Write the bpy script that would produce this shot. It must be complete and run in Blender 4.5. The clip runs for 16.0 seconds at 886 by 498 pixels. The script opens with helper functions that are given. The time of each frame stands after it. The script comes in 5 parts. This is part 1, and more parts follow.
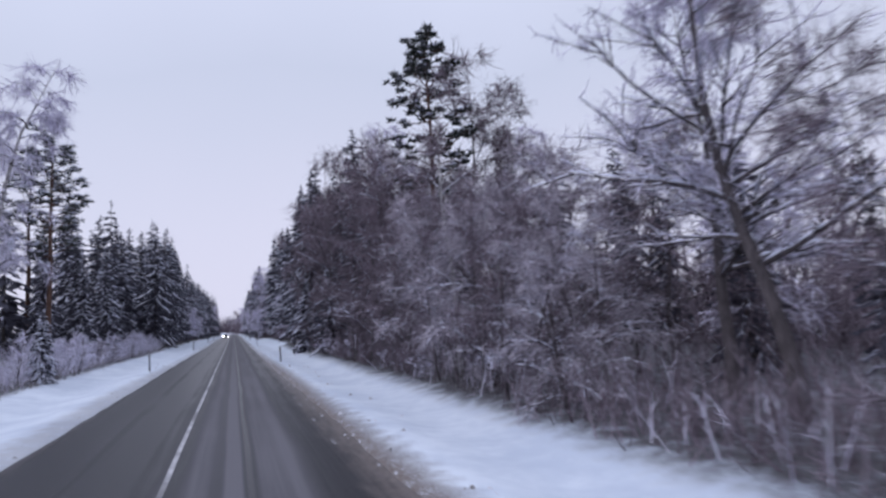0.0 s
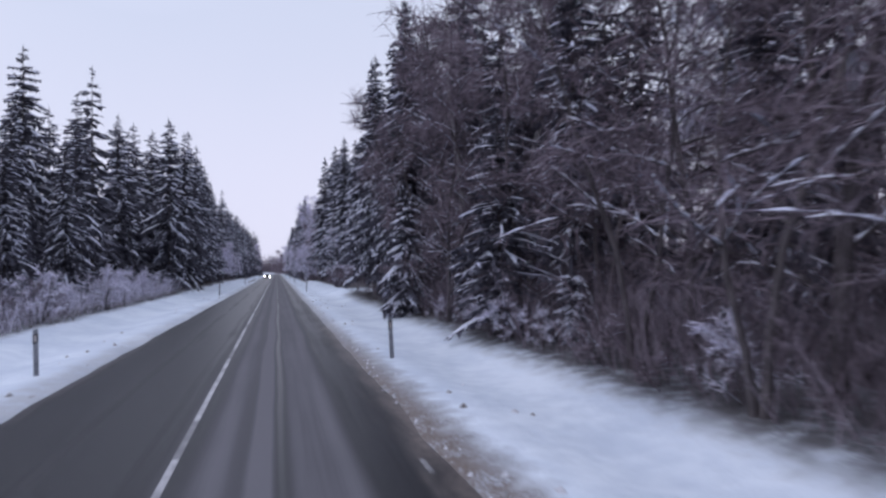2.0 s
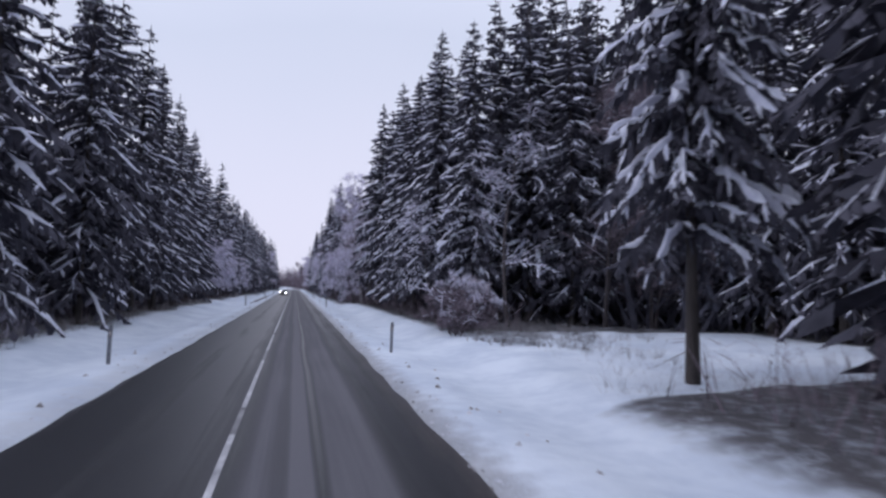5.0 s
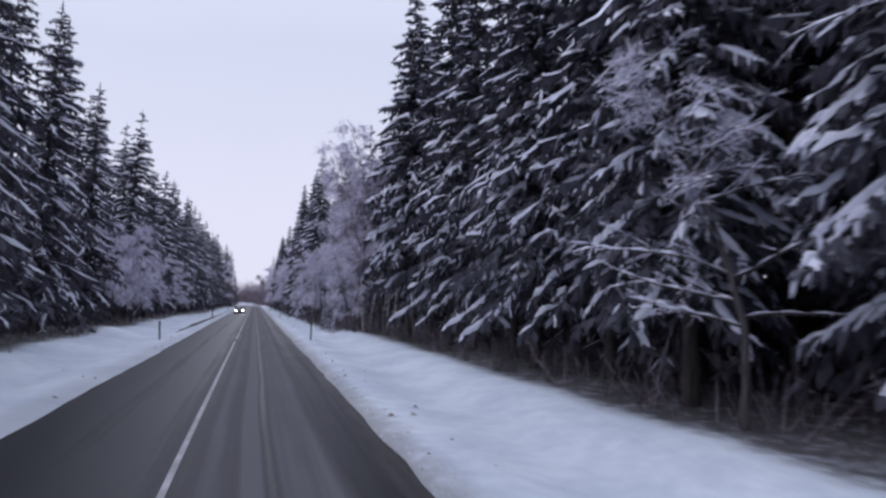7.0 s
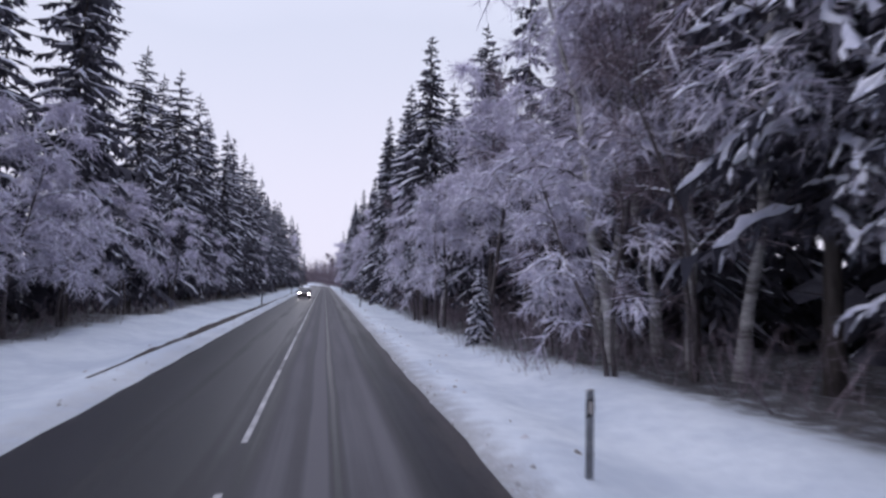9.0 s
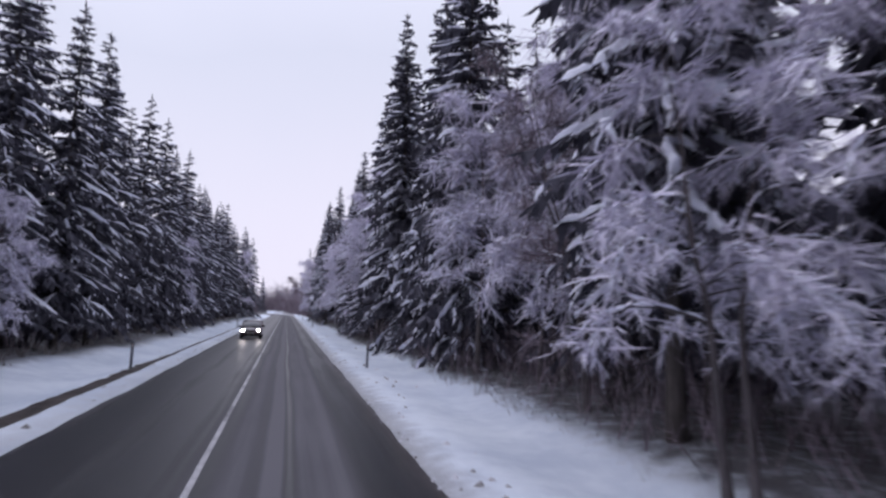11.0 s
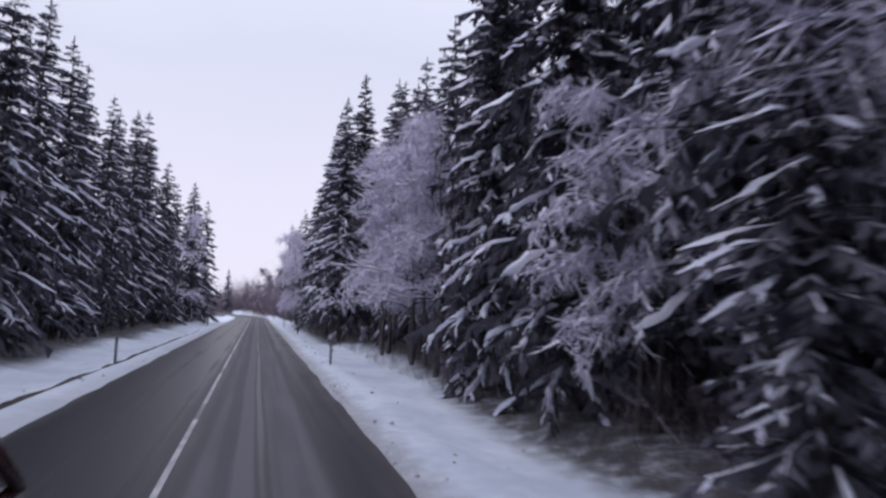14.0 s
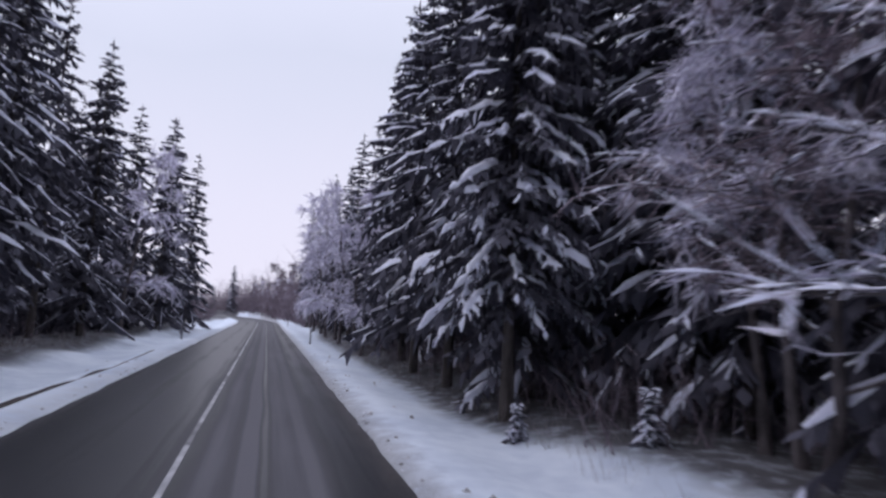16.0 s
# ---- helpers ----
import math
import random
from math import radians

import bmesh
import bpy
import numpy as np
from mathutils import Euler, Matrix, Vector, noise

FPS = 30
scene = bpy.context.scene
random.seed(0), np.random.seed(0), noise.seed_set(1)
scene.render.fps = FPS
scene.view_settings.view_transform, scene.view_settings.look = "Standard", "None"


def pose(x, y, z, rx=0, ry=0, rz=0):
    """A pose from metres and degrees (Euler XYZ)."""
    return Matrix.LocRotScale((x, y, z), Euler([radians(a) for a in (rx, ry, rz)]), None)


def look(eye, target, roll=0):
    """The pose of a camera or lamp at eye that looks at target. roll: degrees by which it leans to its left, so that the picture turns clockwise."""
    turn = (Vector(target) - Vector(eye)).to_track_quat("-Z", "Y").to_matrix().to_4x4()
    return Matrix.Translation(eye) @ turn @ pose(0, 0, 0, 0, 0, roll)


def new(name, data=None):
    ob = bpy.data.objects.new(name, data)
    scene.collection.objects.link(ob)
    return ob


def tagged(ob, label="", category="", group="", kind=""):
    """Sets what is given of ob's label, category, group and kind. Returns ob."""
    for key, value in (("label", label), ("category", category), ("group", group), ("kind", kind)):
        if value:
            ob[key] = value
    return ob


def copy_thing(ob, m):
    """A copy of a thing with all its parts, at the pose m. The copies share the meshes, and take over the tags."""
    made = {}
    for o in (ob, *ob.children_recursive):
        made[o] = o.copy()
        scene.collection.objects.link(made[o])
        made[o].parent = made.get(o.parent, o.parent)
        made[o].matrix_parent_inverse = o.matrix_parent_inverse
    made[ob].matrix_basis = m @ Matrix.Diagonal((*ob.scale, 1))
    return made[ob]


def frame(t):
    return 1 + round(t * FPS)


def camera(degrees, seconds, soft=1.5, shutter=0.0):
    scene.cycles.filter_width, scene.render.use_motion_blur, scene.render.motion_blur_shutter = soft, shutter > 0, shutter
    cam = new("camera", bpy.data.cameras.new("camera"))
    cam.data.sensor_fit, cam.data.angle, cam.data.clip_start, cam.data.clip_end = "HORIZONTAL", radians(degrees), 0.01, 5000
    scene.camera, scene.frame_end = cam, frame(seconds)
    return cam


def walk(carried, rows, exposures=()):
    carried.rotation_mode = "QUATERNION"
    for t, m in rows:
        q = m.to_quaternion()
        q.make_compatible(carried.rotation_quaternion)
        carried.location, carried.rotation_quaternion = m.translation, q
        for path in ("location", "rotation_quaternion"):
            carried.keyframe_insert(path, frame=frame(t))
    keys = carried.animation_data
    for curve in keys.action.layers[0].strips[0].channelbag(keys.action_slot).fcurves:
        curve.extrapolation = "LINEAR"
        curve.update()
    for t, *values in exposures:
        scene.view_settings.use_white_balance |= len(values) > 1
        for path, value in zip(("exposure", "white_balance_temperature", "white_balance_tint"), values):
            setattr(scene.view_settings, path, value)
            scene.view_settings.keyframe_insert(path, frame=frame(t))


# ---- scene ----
# A narrow paved road through a snowed-in spruce forest, seen from a lorry's cab.
# x: to the right of the road's centre line, y: along the road, z: up.
LENS = 75.57
EYE = 2.6
cam = camera(LENS, 16.0, soft=2.6, shutter=0.22)
# seconds, x, y, yaw, pitch, roll
PATH = [
    (0.0, 1.15, 0.00, -19.98, 6.93, 3.26),
    (0.5, 1.18, 7.11, -17.79, 4.86, 1.06),
    (1.0, 1.24, 14.22, -14.92, -0.40, -0.81),
    (1.5, 1.33, 21.38, -15.70, -0.65, 2.04),
    (2.0, 1.36, 28.65, -16.22, 1.78, 1.17),
    (2.5, 1.37, 36.02, -15.02, 1.48, 2.14),
    (3.0, 1.20, 43.45, -14.64, 2.44, 0.08),
    (5.5, 0.93, 80.74, -14.95, 3.93, -1.42),
    (6.0, 0.97, 88.23, -16.84, 4.21, -1.59),
    (6.5, 0.99, 95.77, -16.98, 5.69, -1.55),
    (7.0, 1.05, 103.37, -18.17, 5.50, -1.10),
    (7.5, 1.13, 111.03, -18.13, 4.98, -2.60),
    (8.0, 1.11, 118.78, -17.78, 5.68, -1.33),
    (8.5, 1.12, 126.66, -14.25, 3.60, -2.31),
    (9.0, 1.14, 134.54, -11.74, 3.43, -1.38),
    (11.5, 1.24, 174.03, -15.66, 6.43, -0.94),
    (12.0, 1.25, 181.93, -13.90, 5.46, -1.06),
    (12.5, 1.28, 189.83, -15.65, 5.34, -0.99),
    (13.0, 1.23, 197.72, -17.56, 5.56, -0.71),
    (13.5, 1.26, 205.58, -18.53, 6.18, -0.32),
    (14.0, 1.19, 213.41, -17.93, 6.27, -1.33),
    (14.5, 1.22, 221.21, -18.84, 6.73, 0.93),
    (15.0, 1.23, 229.03, -18.96, 7.79, -0.45),
    (15.5, 1.20, 236.85, -16.56, 8.30, -1.55),
    (16.0, 1.20, 244.68, -17.11, 6.82, -2.64),
]
walk(cam, [(t, pose(x, y, EYE, 90 + p, r, w)) for t, x, y, w, p, r in PATH],
     exposures=((0.0, -0.20, 5700, 19), (1.5, -0.15, 5700, 18.8), (3.0, 0.03, 5700, 18.5), (5.5, -0.10, 5740, 18.5), (6.0, -0.10, 5750, 18.5), (9.0, 0.01, 5880, 20.3), (12.0, 0.03, 5960, 21.5), (16.0, 0.0, 5900, 20.5)))

# ---- light: an even overcast winter sky ----
world = bpy.data.worlds.new("overcast_sky")
scene.world = world
world.use_nodes = True
wn, wl = world.node_tree.nodes, world.node_tree.links
wn.clear()
w_out = wn.new("ShaderNodeOutputWorld")
w_bg = wn.new("ShaderNodeBackground")
w_sky = wn.new("ShaderNodeTexSky")
w_sky.sky_type = "NISHITA"
w_sky.sun_disc = False
w_sky.sun_elevation = radians(40)
w_sky.sun_rotation = radians(-75)
w_sky.dust_density = 4.0
w_hue = wn.new("ShaderNodeHueSaturation")
w_hue.inputs["Saturation"].default_value = 0.25
w_hue.inputs["Value"].default_value = 0.12
w_mix = wn.new("ShaderNodeMix")
w_mix.data_type = "RGBA"
w_mix.inputs[0].default_value = 0.93
w_ramp = wn.new("ShaderNodeValToRGB")
w_ramp.color_ramp.elements[0].position = 0.0
w_ramp.color_ramp.elements[0].color = (0.96, 0.905, 0.925, 1)
w_ramp.color_ramp.elements[1].position = 0.55
w_ramp.color_ramp.elements[1].color = (0.74, 0.77, 0.815, 1)
w_top = w_ramp.color_ramp.elements.new(0.95)
w_top.color = (1.00, 1.02, 1.08, 1)
w_tc = wn.new("ShaderNodeTexCoord")
w_sep = wn.new("ShaderNodeSeparateXYZ")
w_noise = wn.new("ShaderNodeTexNoise")
w_noise.inputs["Scale"].default_value = 2.0
w_noise.inputs["Detail"].default_value = 3.0
w_add = wn.new("ShaderNodeMath")
w_add.operation = "MULTIPLY_ADD"
w_add.inputs[1].default_value = 0.25
wl.new(w_tc.outputs["Generated"], w_sep.inputs[0])
wl.new(w_tc.outputs["Generated"], w_noise.inputs["Vector"])
wl.new(w_noise.outputs["Fac"], w_add.inputs[0])
wl.new(w_sep.outputs["Z"], w_add.inputs[2])
wl.new(w_add.outputs[0], w_ramp.inputs["Fac"])
wl.new(w_sky.outputs[0], w_hue.inputs["Color"])
wl.new(w_hue.outputs[0], w_mix.inputs[6])
wl.new(w_ramp.outputs[0], w_mix.inputs[7])
wl.new(w_mix.outputs[2], w_bg.inputs["Color"])
w_bg.inputs["Strength"].default_value = 1.0
wl.new(w_bg.outputs[0], w_out.inputs[0])
sun_data = bpy.data.lights.new("sun", "SUN")
sun_data.energy = 0.75
sun_data.angle = radians(60)
sun_data.color = (1.0, 0.95, 0.93)
sun = new("sun", sun_data)
sun.matrix_world = look((-52, 14, 46), (0, 0, 0))

# ---- materials ----
def material(name, dark, light, scale=6.0, rough=0.8, bump=0.2, fine=40.0, stretch=(1, 1, 1), island=0.0, spec=0.3):
    """Two colours mixed by coarse and fine noise, with a fine relief."""
    m = bpy.data.materials.new(name)
    m.use_nodes = True
    n, k = m.node_tree.nodes, m.node_tree.links
    p = n["Principled BSDF"]
    tc = n.new("ShaderNodeTexCoord")
    mp = n.new("ShaderNodeMapping")
    mp.inputs["Scale"].default_value = stretch
    k.new(tc.outputs["Object"], mp.inputs[0])
    a = n.new("ShaderNodeTexNoise")
    a.inputs["Scale"].default_value = scale
    a.inputs["Detail"].default_value = 4
    b = n.new("ShaderNodeTexNoise")
    b.inputs["Scale"].default_value = fine
    b.inputs["Detail"].default_value = 3
    k.new(mp.outputs[0], a.inputs["Vector"])
    k.new(mp.outputs[0], b.inputs["Vector"])
    s = n.new("ShaderNodeMath")
    s.operation = "MULTIPLY_ADD"
    s.inputs[1].default_value = 0.45
    k.new(b.outputs["Fac"], s.inputs[0])
    k.new(a.outputs["Fac"], s.inputs[2])
    fac = s.outputs[0]
    if island:
        g = n.new("ShaderNodeNewGeometry")
        i = n.new("ShaderNodeMath")
        i.operation = "MULTIPLY_ADD"
        i.inputs[1].default_value = island
        k.new(g.outputs["Random Per Island"], i.inputs[0])
        k.new(fac, i.inputs[2])
        o = n.new("ShaderNodeMath")
        o.operation = "SUBTRACT"
        o.inputs[1].default_value = island / 2
        k.new(i.outputs[0], o.inputs[0])
        fac = o.outputs[0]
    r = n.new("ShaderNodeValToRGB")
    r.color_ramp.elements[0].position, r.color_ramp.elements[0].color = 0.45, (*dark, 1)
    r.color_ramp.elements[1].position, r.color_ramp.elements[1].color = 0.95, (*light, 1)
    k.new(fac, r.inputs["Fac"])
    k.new(r.outputs[0], p.inputs["Base Color"])
    p.inputs["Roughness"].default_value = rough
    p.inputs["Specular IOR Level"].default_value = spec
    if bump:
        h = n.new("ShaderNodeBump")
        h.inputs["Strength"].default_value = bump
        h.inputs["Distance"].default_value = 0.03
        k.new(fac, h.inputs["Height"])
        k.new(h.outputs[0], p.inputs["Normal"])
    return m


def plain(name, colour, rough=0.5, metal=0.0, coat=0.0, glow=0.0):
    m = bpy.data.materials.new(name)
    m.use_nodes = True
    n, k = m.node_tree.nodes, m.node_tree.links
    p = n["Principled BSDF"]
    p.inputs["Base Color"].default_value = (*colour, 1)
    p.inputs["Roughness"].default_value = rough
    p.inputs["Metallic"].default_value = metal
    p.inputs["Coat Weight"].default_value = coat
    if glow:
        p.inputs["Emission Color"].default_value = (1.0, 0.93, 0.78, 1)
        p.inputs["Emission Strength"].default_value = glow
    z = n.new("ShaderNodeTexNoise")
    z.inputs["Scale"].default_value = 14
    q = n.new("ShaderNodeMapRange")
    q.inputs[3].default_value, q.inputs[4].default_value = max(0.0, rough - 0.12), min(1.0, rough + 0.12)
    k.new(z.outputs["Fac"], q.inputs[0])
    k.new(q.outputs[0], p.inputs["Roughness"])
    return m


NEEDLES = material("spruce_needles", (0.049, 0.047, 0.063), (0.118, 0.116, 0.148), scale=1.3, fine=25, rough=0.85, island=0.5, bump=0)
PINE_NEEDLES = material("pine_needles", (0.032, 0.038, 0.036), (0.095, 0.105, 0.095), scale=1.3, fine=25, rough=0.85, island=0.5, bump=0)
SNOW = material("branch_snow", (0.56, 0.58, 0.71), (0.78, 0.80, 0.90), scale=2.0, fine=18, rough=0.75, island=0.5, bump=0.3)
BARK = material("spruce_bark", (0.030, 0.026, 0.026), (0.11, 0.095, 0.09), scale=3, fine=30, stretch=(3, 3, 0.5), rough=0.95, bump=0.8)
PINE_BARK = material("pine_bark", (0.05, 0.03, 0.025), (0.17, 0.10, 0.075), scale=3, fine=30, stretch=(3, 3, 0.5), rough=0.95, bump=0.8)
BIRCH_BARK = material("birch_bark", (0.07, 0.06, 0.06), (0.62, 0.60, 0.60), scale=2.2, fine=14, stretch=(0.7, 0.7, 3.0), rough=0.8, bump=0.3)
GREY_BARK = material("grey_bark", (0.035, 0.030, 0.033), (0.15, 0.13, 0.135), scale=3, fine=30, stretch=(3, 3, 0.6), rough=0.95, bump=0.7)
FROST = material("frosted_twigs", (0.50, 0.47, 0.585), (0.87, 0.845, 0.96), scale=0.7, fine=6, rough=0.85, island=0.7, bump=0)
LILAC_TWIGS = material("lightly_frosted_twigs", (0.27, 0.24, 0.275), (0.62, 0.575, 0.64), scale=0.6, fine=6, rough=0.9, island=0.7, bump=0)
BROWN_TWIGS = material("bare_brown_twigs", (0.088, 0.068, 0.080), (0.32, 0.268, 0.312), scale=0.6, fine=6, rough=0.9, island=0.7, bump=0)
DRY_GRASS = material("dry_grass", (0.10, 0.085, 0.08), (0.40, 0.37, 0.37), scale=0.8, fine=6, rough=0.9, island=0.7, bump=0)
PAINT = material("worn_road_paint", (0.19, 0.19, 0.205), (0.66, 0.66, 0.68), scale=1.4, fine=22, rough=0.55, bump=0)
FADED_PAINT = material("faded_road_paint", (0.10, 0.10, 0.11), (0.34, 0.34, 0.35), scale=1.4, fine=22, rough=0.6, bump=0)
POST_GREY = material("weathered_post_plastic", (0.10, 0.105, 0.12), (0.26, 0.27, 0.30), scale=5, fine=40, rough=0.6, bump=0.1)
POST_BLACK = material("post_black_band", (0.012, 0.012, 0.014), (0.04, 0.04, 0.045), scale=5, fine=40, rough=0.5, bump=0.1)
REFLECTOR = plain("reflector", (0.55, 0.50, 0.48), 0.25)
SOIL = material("bare_wet_soil", (0.020, 0.018, 0.018), (0.10, 0.085, 0.08), scale=2, fine=20, rough=0.9, bump=0.8)
CAR_PAINT = plain("dark_maroon_car_paint", (0.034, 0.011, 0.011), 0.25, 0.0, 1.0)
CAR_BLACK = plain("black_plastic", (0.012, 0.012, 0.013), 0.5)
CAR_GLASS = plain("car_glass", (0.05, 0.055, 0.065), 0.14, 0.0, 1.0)
LAMP_GLASS = plain("headlamp_glass", (0.16, 0.16, 0.17), 0.12, 0.0, 1.0)
TYRE = plain("tyre_rubber", (0.018, 0.018, 0.018), 0.8)
RIM = plain("alloy_rim", (0.32, 0.32, 0.34), 0.35, 0.9)
PLATE = plain("plate_white", (0.30, 0.30, 0.30), 0.5)
LAMP_ON = plain("headlamp_lit", (0.9, 0.9, 0.85), 0.2, glow=70.0)
SIGNAL = plain("amber_lens", (0.5, 0.16, 0.03), 0.25)


def ground_material():
    """Snow with drifts; brown slush along the road's edge; a littered floor with painted shade under the trees."""
    m = bpy.data.materials.new("snow_ground")
    m.use_nodes = True
    n, k = m.node_tree.nodes, m.node_tree.links
    p = n["Principled BSDF"]
    p.inputs["Roughness"].default_value = 0.7
    p.inputs["Specular IOR Level"].default_value = 0.25
    g = n.new("ShaderNodeTexCoord")
    sep = n.new("ShaderNodeSeparateXYZ")
    k.new(g.outputs["Object"], sep.inputs[0])

    def noise_tex(scale, detail=4):
        t = n.new("ShaderNodeTexNoise")
        t.inputs["Scale"].default_value, t.inputs["Detail"].default_value = scale, detail
        k.new(g.outputs["Object"], t.inputs["Vector"])
        return t.outputs["Fac"]

    def op(kind, a, b, c=None):
        t = n.new("ShaderNodeMath")
        t.operation = kind
        for i, v in enumerate((a, b, c)):
            if v is None:
                continue
            if isinstance(v, (int, float)):
                t.inputs[i].default_value = v
            else:
                k.new(v, t.inputs[i])
        return t.outputs[0]

    def rng(v, a, b, c, d):
        t = n.new("ShaderNodeMapRange")
        t.interpolation_type = "SMOOTHSTEP"
        k.new(v, t.inputs[0])
        for i, u in enumerate((a, b, c, d)):
            t.inputs[i + 1].default_value = u
        return t.outputs[0]

    def mix(f, a, b):
        t = n.new("ShaderNodeMix")
        t.data_type = "RGBA"
        k.new(f, t.inputs[0])
        for i, v in ((6, a), (7, b)):
            if isinstance(v, tuple):
                t.inputs[i].default_value = (*v, 1)
            else:
                k.new(v, t.inputs[i])
        return t.outputs[2]

    big, mid, fine = noise_tex(0.35), noise_tex(2.3), noise_tex(24, 3)
    snow = mix(rng(op("ADD", big, op("MULTIPLY", mid, 0.5)), 0.5, 1.0, 0, 1), (0.60, 0.67, 0.77), (0.78, 0.845, 0.92))
    ax = op("ABSOLUTE", op("ADD", sep.outputs["X"], op("MULTIPLY", op("SUBTRACT", mid, 0.5), 0.9)), 0)
    soon = rng(sep.outputs["Y"], 25, 60, 0.30, 0)
    slush = op("MULTIPLY", rng(op("SUBTRACT", ax, soon), 3.45, 4.30, 1, 0), rng(op("ADD", fine, op("MULTIPLY", mid, 0.8)), 0.55, 0.95, 0.35, 1))
    early = rng(sep.outputs["Y"], 35, 75, 1.0, 0.65)
    right = rng(sep.outputs["X"], -1, 1, 0.45, 1.0)
    slush = op("MULTIPLY", op("MULTIPLY", slush, early), right)
    col = mix(slush, snow, (0.17, 0.14, 0.125))
    # the dark floor colour holds the trees' shade as well as fallen needles
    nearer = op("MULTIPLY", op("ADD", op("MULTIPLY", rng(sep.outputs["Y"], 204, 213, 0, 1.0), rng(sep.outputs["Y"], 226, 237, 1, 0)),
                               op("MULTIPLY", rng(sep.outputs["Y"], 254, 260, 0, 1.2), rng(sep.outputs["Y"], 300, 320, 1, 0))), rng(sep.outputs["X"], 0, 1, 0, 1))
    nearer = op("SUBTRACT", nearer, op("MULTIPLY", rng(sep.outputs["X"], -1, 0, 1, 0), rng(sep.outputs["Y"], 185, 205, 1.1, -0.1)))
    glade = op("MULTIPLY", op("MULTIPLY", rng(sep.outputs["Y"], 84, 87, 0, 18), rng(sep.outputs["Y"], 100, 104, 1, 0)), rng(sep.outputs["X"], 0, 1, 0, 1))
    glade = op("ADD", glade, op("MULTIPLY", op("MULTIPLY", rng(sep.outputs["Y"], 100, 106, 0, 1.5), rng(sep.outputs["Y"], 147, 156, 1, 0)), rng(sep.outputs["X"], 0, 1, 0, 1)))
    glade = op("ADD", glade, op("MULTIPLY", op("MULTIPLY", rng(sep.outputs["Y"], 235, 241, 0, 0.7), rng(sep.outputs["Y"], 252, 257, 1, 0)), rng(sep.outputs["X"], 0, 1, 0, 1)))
    litter_shade = op("MULTIPLY", rng(op("SUBTRACT", op("ADD", ax, nearer), glade), 6.9, 8.2, 0, 1), rng(op("ADD", op("MULTIPLY", fine, 0.6), mid), 0.50, 0.85, 0.55, 0.96))
    col = mix(litter_shade, col, (0.075, 0.068, 0.072))
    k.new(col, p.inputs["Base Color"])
    h = n.new("ShaderNodeBump")
    h.inputs["Strength"].default_value, h.inputs["Distance"].default_value = 0.5, 0.06
    k.new(op("ADD", op("MULTIPLY", fine, 0.35), mid), h.inputs["Height"])
    k.new(h.outputs[0], p.inputs["Normal"])
    return m


